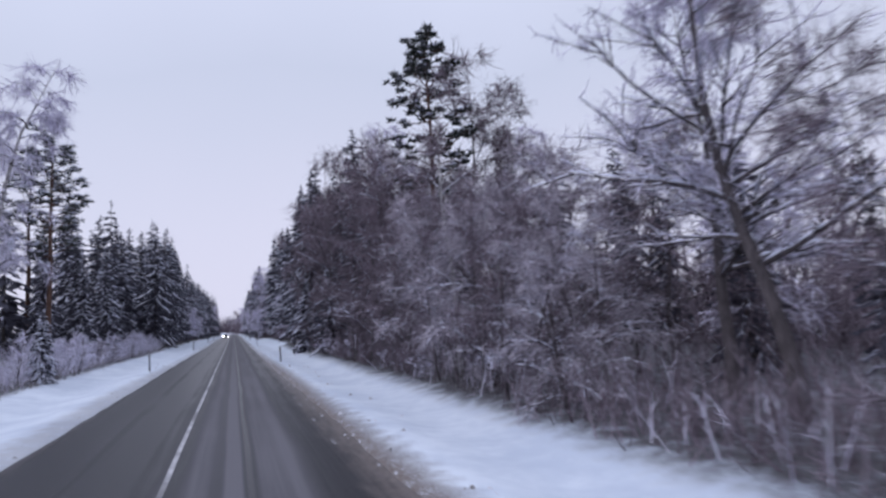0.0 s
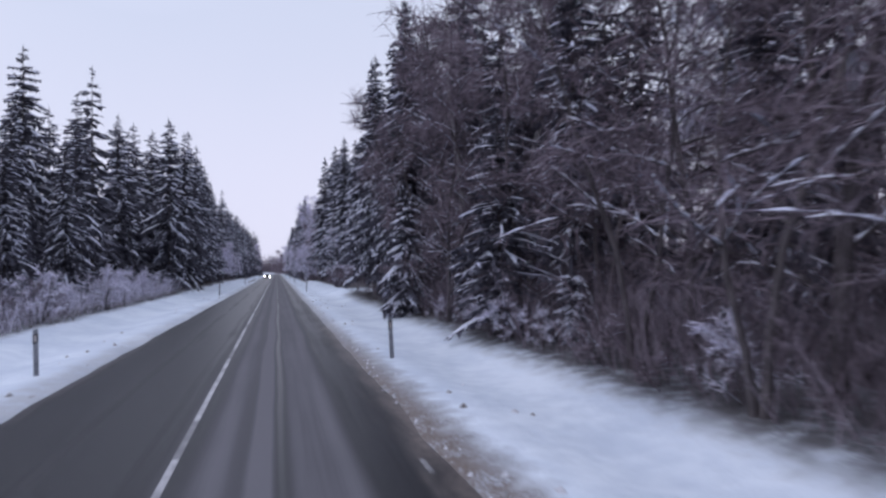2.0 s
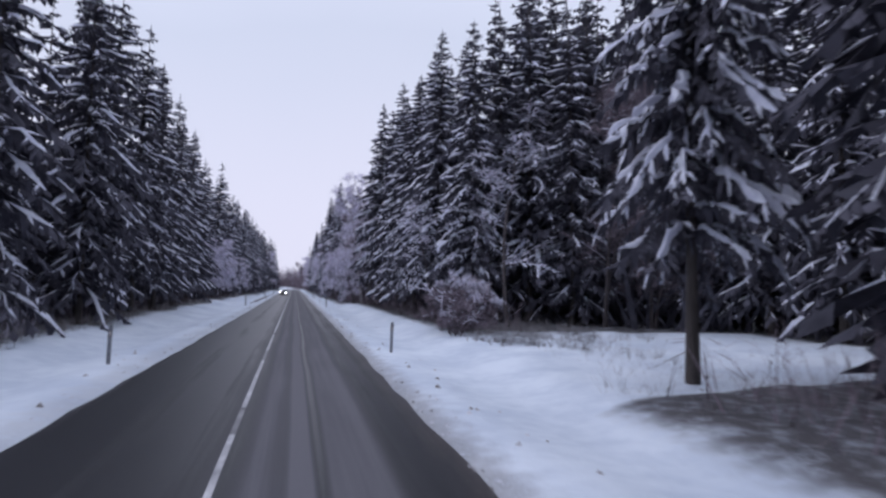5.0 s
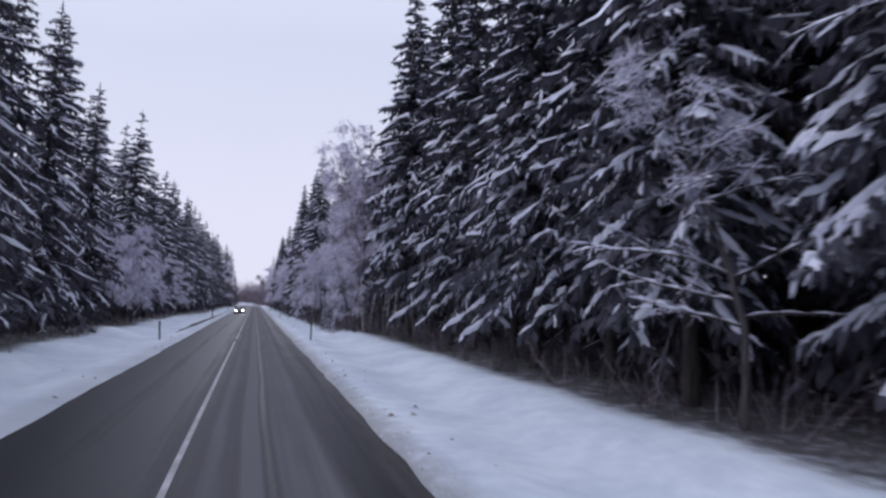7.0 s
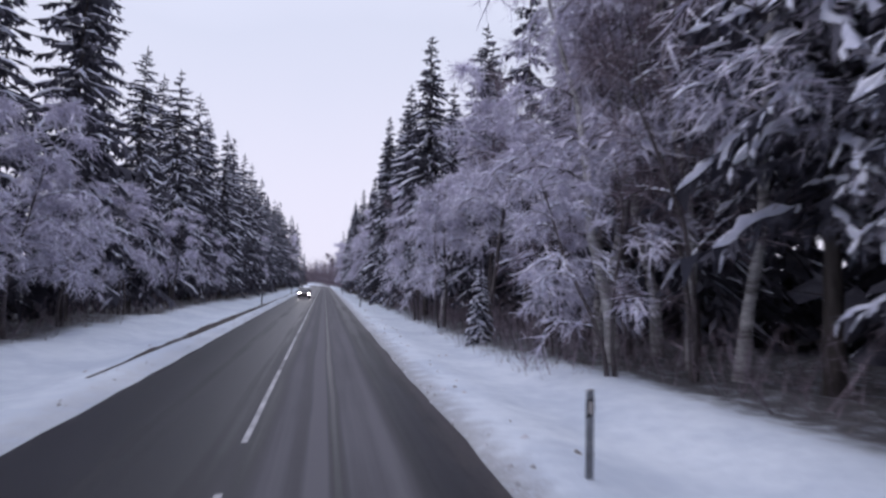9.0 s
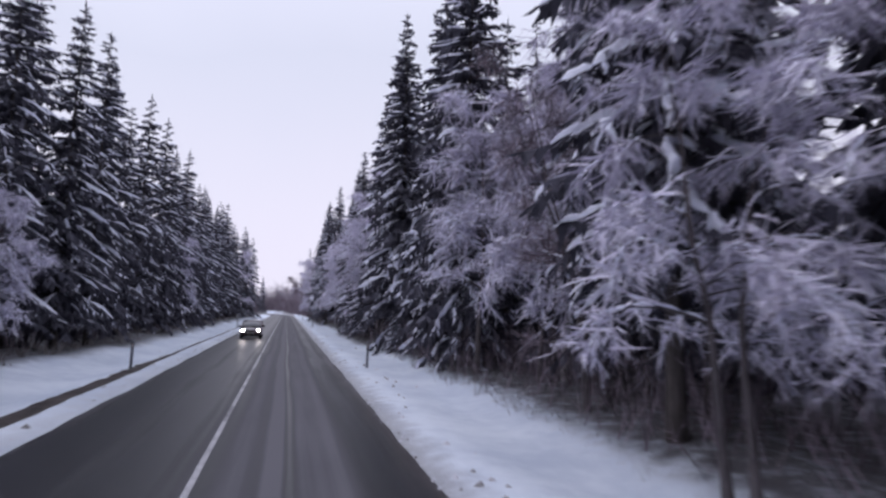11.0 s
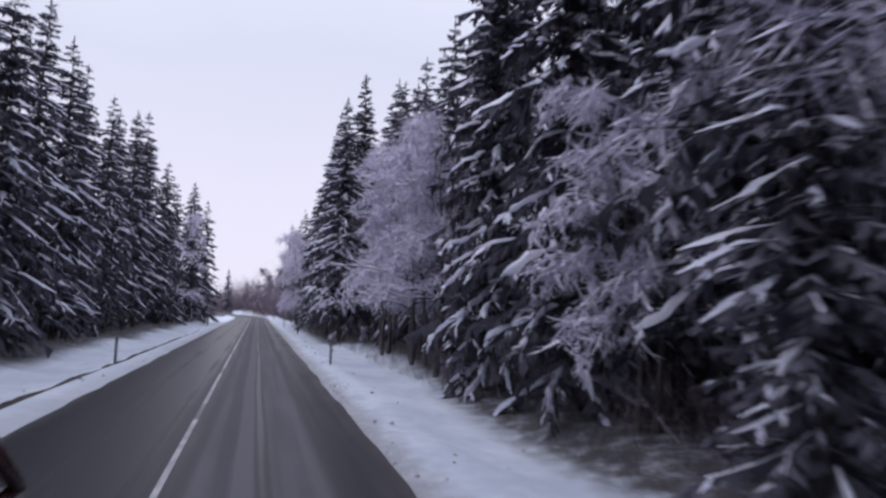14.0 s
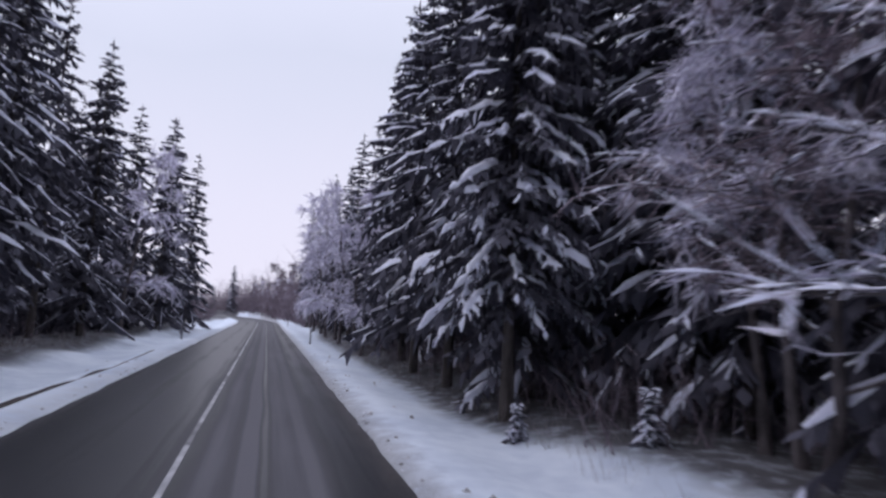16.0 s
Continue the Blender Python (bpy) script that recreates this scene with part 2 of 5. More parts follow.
def asphalt_material():
    """Damp asphalt, with wheel tracks worn dark and pale salt lines along the lanes."""
    m = bpy.data.materials.new("damp_asphalt")
    m.use_nodes = True
    n, k = m.node_tree.nodes, m.node_tree.links
    p = n["Principled BSDF"]
    g = n.new("ShaderNodeTexCoord")
    uv = n.new("ShaderNodeUVMap")
    sep = n.new("ShaderNodeSeparateXYZ")
    k.new(uv.outputs[0], sep.inputs[0])

    def op(kind, a, b, c=None):
        t = n.new("ShaderNodeMath")
        t.operation = kind
        for i, v in enumerate((a, b, c)):
            if v is None:
                continue
            if isinstance(v, (int, float)):
                t.inputs[i].default_value = v
            else:
                k.new(v, t.inputs[i])
        return t.outputs[0]

    def noise_tex(scale, stretch, detail=4):
        mp = n.new("ShaderNodeMapping")
        mp.inputs["Scale"].default_value = stretch
        k.new(uv.outputs[0], mp.inputs[0])
        t = n.new("ShaderNodeTexNoise")
        t.inputs["Scale"].default_value, t.inputs["Detail"].default_value = scale, detail
        k.new(mp.outputs[0], t.inputs["Vector"])
        return t.outputs["Fac"]

    wob = noise_tex(1.0, (0.0, 0.08, 1.0), 2)
    u = op("ADD", sep.outputs["X"], op("MULTIPLY", op("SUBTRACT", wob, 0.5), 0.22))

    def band(centre, width, amount):
        d = op("ABSOLUTE", op("SUBTRACT", u, centre), 0)
        t = n.new("ShaderNodeMapRange")
        t.interpolation_type = "SMOOTHSTEP"
        k.new(d, t.inputs[0])
        t.inputs[1].default_value, t.inputs[2].default_value = 0.0, width
        t.inputs[3].default_value, t.inputs[4].default_value = amount, 0.0
        return t.outputs[0]

    total = None
    for centre, width, amount in ((1.12, 0.26, 0.9), (1.75, 0.9, 0.35), (2.2, 0.28, 0.30), (0.55, 0.35, 0.40), (1.40, 0.17, -0.75), (2.80, 0.65, -0.45),
                                  (-0.75, 0.5, -0.35), (-1.7, 0.5, 0.35), (-1.9, 2.2, -0.72), (-0.28, 0.22, -0.25), (-2.7, 0.6, -0.4), (0.15, 0.25, -0.25), (3.45, 0.45, -0.4)):
        b = band(centre, width, amount)
        total = b if total is None else op("ADD", total, b)
    streak = noise_tex(1.0, (5.0, 0.12, 1.0))
    fine_streak = noise_tex(1.0, (17.0, 0.05, 1.0))
    grain = noise_tex(60.0, (1.0, 1.0, 1.0), 2)
    patch = noise_tex(0.5, (1.0, 0.35, 1.0))
    v = op("ADD", op("MULTIPLY", total, 0.78), op("ADD", op("MULTIPLY", streak, 0.42), op("ADD", op("MULTIPLY", grain, 0.18), op("ADD", op("MULTIPLY", fine_streak, 0.14), op("MULTIPLY", patch, 0.36)))))
    r = n.new("ShaderNodeValToRGB")
    e = r.color_ramp.elements
    e[0].position, e[0].color = 0.32, (0.016, 0.016, 0.020, 1)
    e[1].position, e[1].color = 0.95, (0.138, 0.135, 0.151, 1)
    k.new(v, r.inputs["Fac"])
    rim = n.new("ShaderNodeMapRange")
    rim.interpolation_type = "SMOOTHSTEP"
    k.new(op("ADD", op("ABSOLUTE", sep.outputs["X"], 0), op("MULTIPLY", op("SUBTRACT", noise_tex(1.0, (3.0, 0.8, 1.0)), 0.5), 0.9)), rim.inputs[0])
    rim.inputs[1].default_value, rim.inputs[2].default_value = 2.95, 3.65
    smear = op("MULTIPLY", rim.outputs[0], op("MULTIPLY", op("MULTIPLY", noise_tex(9.0, (1.0, 0.6, 1.0)), 1.35), op("MULTIPLY", op("MULTIPLY_ADD", op("GREATER_THAN", sep.outputs["X"], 0), 0.7, 0.3), op("MULTIPLY_ADD", op("LESS_THAN", sep.outputs["Y"], 55), 0.65, 0.35))))
    mx = n.new("ShaderNodeMix")
    mx.data_type = "RGBA"
    k.new(smear, mx.inputs[0])
    k.new(r.outputs[0], mx.inputs[6])
    mx.inputs[7].default_value = (0.21, 0.18, 0.165, 1)
    k.new(mx.outputs[2], p.inputs["Base Color"])
    q = n.new("ShaderNodeMapRange")
    k.new(v, q.inputs[0])
    q.inputs[1].default_value, q.inputs[2].default_value = 0.2, 0.7
    q.inputs[3].default_value, q.inputs[4].default_value = 0.38, 0.75
    k.new(q.outputs[0], p.inputs["Roughness"])
    p.inputs["Specular IOR Level"].default_value = 0.4
    h = n.new("ShaderNodeBump")
    h.inputs["Strength"].default_value, h.inputs["Distance"].default_value = 0.25, 0.01
    k.new(grain, h.inputs["Height"])
    k.new(h.outputs[0], p.inputs["Normal"])
    return m


GROUND = ground_material()
ASPHALT = asphalt_material()


# ---- mesh helpers ----
class Soup:
    """Vertices and faces gathered for one mesh."""

    def __init__(self):
        self.v, self.f = [], []

    def add(self, verts, faces):
        o = len(self.v)
        self.v.extend(verts)
        self.f.extend(tuple(i + o for i in f) for f in faces)

    def tube(self, pts, radii, sides=6, cap=True):
        o = len(self.v)
        for i, (q, r) in enumerate(zip(pts, radii)):
            d = (pts[min(i + 1, len(pts) - 1)] - pts[max(i - 1, 0)]).normalized()
            a = d.orthogonal().normalized()
            b = d.cross(a)
            for j in range(sides):
                t = 2 * math.pi * j / sides
                self.v.append(q + (a * math.cos(t) + b * math.sin(t)) * r)
        for i in range(len(pts) - 1):
            for j in range(sides):
                k = (j + 1) % sides
                self.f.append((o + i * sides + j, o + i * sides + k, o + (i + 1) * sides + k, o + (i + 1) * sides + j))
        if cap:
            self.f.append(tuple(o + (len(pts) - 1) * sides + j for j in range(sides)))

    def mesh(self, name, mat, smooth=False):
        me = bpy.data.meshes.new(name)
        me.from_pydata([tuple(q) for q in self.v], [], self.f)
        me.materials.append(mat)
        if smooth:
            me.polygons.foreach_set("use_smooth", [True] * len(me.polygons))
        me.update()
        return me


def child(name, me, parent, label=""):
    ob = new(name, me)
    ob.parent = parent
    return tagged(ob, label)


def part(name, bm, mat, parent, label=""):
    """Links a bmesh as one mesh object under a thing or a part."""
    me = bpy.data.meshes.new(name)
    bm.to_mesh(me)
    bm.free()
    me.materials.append(mat)
    return child(name, me, parent, label)


def rounded_box(sx, sy, sz, at=(0, 0, 0), bevel=0.02, segments=2):
    bm = bmesh.new()
    bmesh.ops.create_cube(bm, size=1, matrix=Matrix.Translation(at) @ Matrix.Diagonal((sx, sy, sz, 1)))
    if bevel:
        bmesh.ops.bevel(bm, geom=bm.edges[:], offset=bevel, segments=segments, affect="EDGES")
    return bm


# ---- the ground and the road ----
BEND = 345.0


def centre_x(y):
    """The road runs straight and then bends gently to the left."""
    return 0.0 if y < BEND else -((y - BEND) ** 2) / 700.0 if y < 480 else -26.04 - (y - 480) * 0.386


def smooth(a, b, t):
    t = min(1.0, max(0.0, (t - a) / (b - a)))
    return t * t * (3 - 2 * t)


def ground_z(x, y):
    u = x - centre_x(y)
    s = abs(u)
    n1 = noise.noise((x * 0.35, y * 0.30, 1.0))
    n2 = noise.noise((x * 1.3, y * 0.9, 4.0))
    edge = (3.42 + 0.22 * smooth(42, 20, y) if u > 0 else 3.27 - 0.12 * smooth(70, 95, y) * smooth(175, 150, y)) + 0.10 * noise.noise((u * 0.2, y * 0.55, 8.0)) + 0.06 * noise.noise((u, y * 2.2, 3.0))
    z = -0.12 + 0.17 * smooth(edge - 0.28, edge + 0.28, s) + 0.06 * smooth(edge + 0.1, edge + 0.7, s)
    z -= 0.20 * smooth(4.4, 6.0, s) - 0.38 * smooth(6.2, 8.6, s)
    z += smooth(3.6, 6.0, s) * (0.10 * n1 + 0.035 * n2)
    z += smooth(8, 11, s) * 0.16 * noise.noise((x * 0.6, y * 0.6, 2.0))
    z += 1.3 * smooth(4.6, 9, u) * smooth(395, 430, y)
    if u < 0:
        z += smooth(5.2, 7.0, s) * smooth(85, 105, y) * (0.14 + 0.34 * noise.noise((x * 0.22, y * 0.20, 12.0)) + 0.10 * noise.noise((x * 0.7, y * 0.6, 15.0)))
        # a shallow rut cut along the verge
        z -= 0.13 * smooth(0.16, 0.04, abs(s - 4.48 - 0.1 * noise.noise((0.0, y * 0.15, 6.0)))) * smooth(146, 160, y) * smooth(285, 268, y)
    return z


def spread(parts):
    out = []
    for a, b, step in parts:
        n = max(1, round((b - a) / step))
        out += [a + (b - a) * i / n for i in range(n)]
    return out + [parts[-1][1]]


def sheet(name, us, ys, height, mat, label, category, bent=True):
    verts = [((u + (centre_x(y) if bent else 0)), y, height(u + (centre_x(y) if bent else 0), y)) for y in ys for u in us]
    w = len(us)
    faces = [(j * w + i, j * w + i + 1, (j + 1) * w + i + 1, (j + 1) * w + i) for j in range(len(ys) - 1) for i in range(w - 1)]
    me = bpy.data.meshes.new(name)
    me.from_pydata(verts, [], faces)
    layer = me.uv_layers.new(name="lane")
    for loop in me.loops:
        i = loop.vertex_index
        layer.data[loop.index].uv = (us[i % w], ys[i // w])
    me.polygons.foreach_set("use_smooth", [True] * len(me.polygons))
    me.materials.append(mat)
    return tagged(new(name, me), label, category, kind="structure")


side = [(3.0, 4.0, 0.1), (4.0, 5.0, 0.08), (5.0, 9.0, 0.4), (9.0, 20.0, 0.9), (20, 60, 5), (60, 300, 60), (300, 2400, 700)]
us = spread(side)
us = [-u for u in reversed(us)] + us
ys = spread([(-1500, -100, 350), (-100, -12, 4), (-12, 300, 1.2), (300, 480, 2), (480, 700, 30), (700, 3000, 460)])
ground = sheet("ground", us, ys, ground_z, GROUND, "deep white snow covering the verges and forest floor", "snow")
road_us = spread([(-3.9, 3.9, 0.3)])
road_ys = spread([(-100, 300, 4), (300, 480, 3), (480, 620, 10)])
road = sheet("road", road_us, road_ys, lambda x, y: 0.025 * (1 - abs(x - centre_x(y)) / 3.9), ASPHALT,
             "damp dark grey asphalt road with salt streaks and worn tracks", "road")


def marking(y0, y1, u=0.0, width=0.10, faded=False):
    s = Soup()
    n = max(1, round((y1 - y0) / 1.5))
    for i in range(n + 1):
        y = y0 + (y1 - y0) * i / n
        wob = 0.012 * noise.noise((y, u, 2.0))
        z = 0.025 * (1 - abs(u) / 3.9) + 0.006
        c = centre_x(y) + u
        s.v += [Vector((c - width / 2 + wob, y, z - 0.005)), Vector((c - width / 2 + wob + 0.004, y, z)),
                Vector((c + width / 2 + wob - 0.004, y, z)), Vector((c + width / 2 + wob, y, z - 0.005))]
    for i in range(n):
        for j in range(3):
            s.f.append((i * 4 + j, i * 4 + j + 1, i * 4 + j + 5, i * 4 + j + 4))
    return child("lane_marking", s.mesh("lane_marking", FADED_PAINT if faded else PAINT), road, "nearly worn-off painted dash" if faded else "worn white painted centre line dash")


y = -36.1
while y < 80:
    marking(y + 1.1, y + 8.3)
    marking(y + 8.32, y + 10.38, faded=True)
    y += 9.3
marking(86.0, 93.8)
marking(93.82, 96.48, faded=True)
for i in range(6):
    marking(96.5 + 7.57 * i + (1.3 if i == 1 else 0), 96.5 + 7.57 * (i + 1) - 0.02)
y = 143.0
while y < 430:
    marking(y + 1.1, y + 8.5)
    marking(y + 8.52, y + 10.63, faded=True)
    y += 9.55
for y in (13.0, 16.4, 19.8, 22.0, 26.0, 28.6, 31.2, 33.5, 35.7):
    marking(y, y + 0.55, 3.22, 0.08, True)


# the dark soil showing in the rut along the verge
def rut():
    s = Soup()
    ylist = [150 + 0.5 * i for i in range(260)]
    for y in ylist:
        c = -4.48 - 0.1 * noise.noise((0.0, y * 0.15, 6.0))
        w = 0.09 + 0.07 * (noise.noise((3.0, y * 0.4, 1.0)) + 0.5) + 0.20 * smooth(212, 186, y)
        w *= smooth(148, 165, y) * smooth(285, 262, y) + 0.05
        for d, h in ((-1, 0.0), (-0.4, 0.035), (0.5, 0.03), (1, 0.0)):
            x = c + d * w
            s.v.append(Vector((x, y, ground_z(x, y) + h + 0.02 * noise.noise((x * 5, y * 3, 0.0)))))
    for i in range(len(ylist) - 1):
        for j in range(3):
            s.f.append((i * 4 + j, i * 4 + j + 1, i * 4 + j + 5, i * 4 + j + 4))
    tagged(new("verge_rut", s.mesh("verge_rut", SOIL, True)), "thin dark strip of bare wet soil in the snowy verge", "rut", kind="structure")


rut()


# ---- trees ----
def kite(soup, base, direction, across, length, width, sag):
    """A small pointed spray of twigs, folded along its middle."""
    tip = base + direction * length
    mid = base + direction * (length * 0.45)
    drop = Vector((0, 0, -sag))
    soup.add([base, mid + across * width + drop, tip, mid - across * width + drop], [(0, 1, 2), (0, 2, 3)])


def fingers(soup, base, direction, across, length, rnd):
    """A spray split into five thin twigs."""
    for turn, start, reach in ((0.0, 0.0, 1.0), (0.55, 0.05, 0.62), (-0.55, 0.12, 0.62), (0.48, 0.42, 0.46), (-0.48, 0.5, 0.42)):
        d = (direction + across * (turn + rnd.uniform(-0.15, 0.15)) - Vector((0, 0, rnd.uniform(0.1, 0.5) * abs(turn)))).normalized()
        w = across * (length * 0.045 + 0.008)
        q = base + direction * (start * length)
        tip = q + d * (length * reach * rnd.uniform(0.8, 1.2))
        sag = Vector((0, 0, 0.05 * length))
        soup.add([q - w * 0.5, q.lerp(tip, 0.45) + w - sag, tip, q.lerp(tip, 0.45) - w - sag], [(0, 1, 2, 3)])


def lump(soup, base, direction, across, length, width, thick):
    """A pillow of snow lying on a spray."""
    q = base + Vector((0, 0, 0.02))
    soup.add([q, q + direction * (length * 0.45) + across * width, q + direction * length, q + direction * (length * 0.45) - across * width,
              q + direction * (length * 0.45) + Vector((0, 0, thick))], [(0, 1, 4), (1, 2, 4), (2, 3, 4), (3, 0, 4)])


def drift(soup, pts, half, thick, rnd, plump=False):
    """A long pillow of snow along a bough: rounded across, tapered at both ends. plump: fuller, with a knobbly back."""
    up = Vector((0, 0, 1))
    if plump:
        fine = [pts[0]]
        for a, b in zip(pts, pts[1:]):
            fine += [a.lerp(b, 0.5), b] if (b - a).length > 0.22 else [b]
        pts = fine
    o = len(soup.v)
    n = len(pts) - 1
    across = ((1.0, -0.45), (0.72, 0.55), (0.0, 1.0), (-0.72, 0.55), (-1.0, -0.45)) if plump else ((1.0, -0.35), (0.0, 1.0), (-1.0, -0.35))
    for i, q in enumerate(pts):
        w = pts[min(i + 1, n)] - pts[max(i - 1, 0)]
        c = w.cross(up)
        c = c.normalized() if c.length > 1e-4 else Vector((1, 0, 0))
        back = c.cross(w).normalized()
        back = back if back.z > 0 else -back
        taper = 0.25 if i == 0 else 0.30 if i == n else 1.0
        a = half * taper * rnd.uniform(0.6, 1.3)
        t = thick * taper * rnd.uniform(0.7, 1.3)
        q = q + up * 0.02 + c * (half * rnd.uniform(-0.25, 0.25))
        for u, v in across:
            soup.v.append(q + c * (a * u * rnd.uniform(0.85, 1.15)) + back * (t * v))
    m = len(across)
    for i in range(n):
        for j in range(m - 1):
            k = o + i * m + j
            soup.f.append((k, k + 1, k + m + 1, k + m))
    if plump:
        soup.f += [tuple(o + j for j in range(m)), tuple(o + n * m + m - 1 - j for j in range(m))]


def spruce_meshes(h, r, clear, seed, step, around, joints, sprays, snowy, lean=0.0):
    """Trunk, crown and snow of a spruce h metres high, r wide at the skirt, bare below clear. joints: how finely a bough is made."""
    rnd = random.Random(seed)
    trunk, crown, snow = Soup(), Soup(), Soup()
    bow = Vector((rnd.uniform(-1, 1), rnd.uniform(-1, 1), 0)) * lean
    up = Vector((0, 0, 1))

    def axis(z):
        return Vector((0, 0, z)) + bow * (z / h) ** 2

    n = 8 if joints > 1 else 4
    r0 = 0.0072 * h + 0.02
    trunk.tube([axis(h * i / n) - Vector((0, 0, 0.4 if i == 0 else 0)) for i in range(n + 1)],
               [max(0.012, r0 * (1 - i / n) ** 0.85 * (1.35 if i == 0 else 1)) for i in range(n + 1)], 8 if joints > 1 else 5)
    # dead stubs on the bare foot
    for i in range(int(clear * 3) if joints > 1 else 0):
        z = rnd.uniform(0.5, clear)
        a = rnd.uniform(0, 6.283)
        d = Vector((math.cos(a), math.sin(a), rnd.uniform(-0.5, 0.1)))
        trunk.tube([axis(z), axis(z) + d * rnd.uniform(0.3, 1.3)], [0.015, 0.004], 3, False)
    z = clear
    # thin tiers, crowded towards the top
    while z < h - 0.2:
        t = (z - clear) / (h - clear)
        reach = r * (1 - t) ** 0.70 * (0.78 + 0.22 * min(1, t * 6)) + 0.10
        count = around if t < 0.85 else max(4, around - 2)
        phase = rnd.uniform(0, 6.283)
        tier = rnd.uniform(0.88, 1.10)
        for b in range(count):
            a = phase + 6.283 * (b + rnd.uniform(-0.3, 0.3)) / count
            length = reach * tier * rnd.uniform(0.72, 1.14)
            d = Vector((math.cos(a), math.sin(a), 0))
            p = Vector((-d.y, d.x, 0))
            rise = -0.10 - 0.10 * min(1, 4 * t) + 0.50 * t ** 2.2 + rnd.uniform(-0.16, 0.16)
            droop = (0.52 - 0.30 * t) * rnd.uniform(0.55, 1.45)
            sway = rnd.uniform(-0.2, 0.2)
            start = axis(z + rnd.uniform(-0.5, 0.5) * step)
            knots = joints if joints < 6 else 7 if z < 9 else 5 if z < 13 else 3
            knots = min(knots, 2) if t > 0.88 else knots
            pts = []
            for j in range(knots + 1):
                s = j / knots
                pts.append(start + d * (length * s) + p * (length * sway * s * s)
                           + Vector((0, 0, length * (rise * s - droop * s * s + 0.18 * droop * s ** 4)))
                           + Vector((rnd.gauss(0, 1), rnd.gauss(0, 1), rnd.gauss(0, 0.8))) * (0.028 * length * (j > 0)))
            # boughs low down are sheltered by those above
            laden = rnd.random() < (snowy + 0.32) * (0.35 + 0.65 * min(1, z / 7) if joints == 4 and h > 10 else 0.65 + 0.35 * min(1, z / 5) if joints == 6 else 1.0)
            for j in range(1, knots + 1):
                s = j / knots
                q, last = pts[j], pts[j - 1]
                way = (q - last).normalized()
                fan = min(0.85, length * (0.36 - 0.18 * s)) / (knots / 5) ** 0.35 + 0.12
                if joints == 1:
                    fan = length * 0.62
                # flat sprays to both sides, set forward like the barbs of a feather
                for sgn in (-1, 1):
                    for e in range(sprays):
                        v = (way * rnd.uniform(0.7, 1.1) + p * sgn * rnd.uniform(0.55, 1.0) + Vector((0, 0, rnd.uniform(-0.75, -0.05)))).normalized()
                        o = last.lerp(q, rnd.uniform(0.05, 0.95))
                        ll = fan * rnd.uniform(0.75, 1.25)
                        c = v.cross(up).normalized()
                        if joints >= 5 and z < 7.5:
                            fingers(crown, o, v, c, ll, rnd)
                        else:
                            kite(crown, o, v, c, ll, ll * (0.17 if joints > 2 else 0.21 if joints > 1 else 0.36), ll * 0.08)
                        if joints == 1:
                            continue
                        if rnd.random() < snowy * (1.15 if laden else 0.22):
                            if joints >= 5 and z < 10:
                                tip = o + v * (ll * rnd.uniform(0.7, 0.95)) - up * 0.10 * ll
                                drift(snow, [o + v * 0.06, o.lerp(tip, 0.55) + up * 0.02, tip], min(0.085, 0.02 + 0.085 * ll), min(0.075, 0.025 + 0.06 * ll), rnd)
                            else:
                                lump(snow, o, v, c, min(0.75, ll * rnd.uniform(0.6, 0.95)), min(0.075, ll * rnd.uniform(0.07, 0.11)), min(0.07, 0.03 + 0.06 * ll))
                # twigs that hang in a curtain under the bough, the outer ones white
                hang = min(0.75, 0.22 * length) * (1.15 - 0.55 * s) + 0.14
                if joints == 6 and z < 9 and laden and s > 0.4 and rnd.random() < 0.55:
                    fall = (d * rnd.uniform(0.3, 0.7) + p * rnd.uniform(-0.4, 0.4) - up).normalized()
                    ll = hang * rnd.uniform(0.6, 1.2)
                    drift(snow, [q, q + fall * (0.5 * ll) + d * 0.04, q + fall * ll], rnd.uniform(0.035, 0.065), rnd.uniform(0.03, 0.05), rnd)
                teeth = 1 if joints < 4 else 2
                for e in range(teeth):
                    f0, f1 = e / teeth, (e + 1) / teeth
                    g0, g1 = last.lerp(q, f0 - 0.08), last.lerp(q, f1 + 0.08)
                    low = g0.lerp(g1, rnd.uniform(0.3, 0.9)) - up * hang * rnd.uniform(0.6, 1.35) + p * (hang * rnd.uniform(-0.55, 0.55)) + d * (hang * rnd.uniform(-0.1, 0.25))
                    crown.add([g0, g1, low], [(0, 1, 2)])
            if joints == 1:
                if laden:
                    lump(snow, pts[0].lerp(pts[1], 0.35), (pts[1] - pts[0]).normalized(), p, length * 0.6, min(0.16, length * 0.06), 0.08)
                continue
            tip_way = (pts[-1] - pts[-2]).normalized()
            kite(crown, pts[-1] - tip_way * 0.1, tip_way, p, length * 0.16 + 0.10, length * 0.045 + 0.03, 0.02)
            # one long drift down the back of the bough
            if laden and length > 0.25:
                first = rnd.randrange(1, 3) if knots > 4 else min(1, knots - 1)
                run = pts[first:]
                while len(run) > 1:
                    cut = rnd.randrange(2, 5) if joints > 4 else rnd.randrange(1, 4)
                    drift(snow, run[:cut + 1], min(0.105, 0.026 + 0.034 * length) * rnd.uniform(0.5, 1.2), min(0.11, 0.035 + 0.034 * length) * rnd.uniform(0.7, 1.3), rnd, joints == 6 and z < 8)
                    run = run[cut + (rnd.random() < 0.45):]
        z += step * rnd.uniform(0.75, 1.25) * (1.0 - 0.45 * t)
    top = axis(h)
    kite(crown, top - Vector((0, 0, 0.6)), Vector((0, 0, 1)), Vector((1, 0, 0)), 0.9, 0.06, 0)
    kite(crown, top - Vector((0, 0, 0.6)), Vector((0, 0, 1)), Vector((0, 1, 0)), 0.9, 0.06, 0)
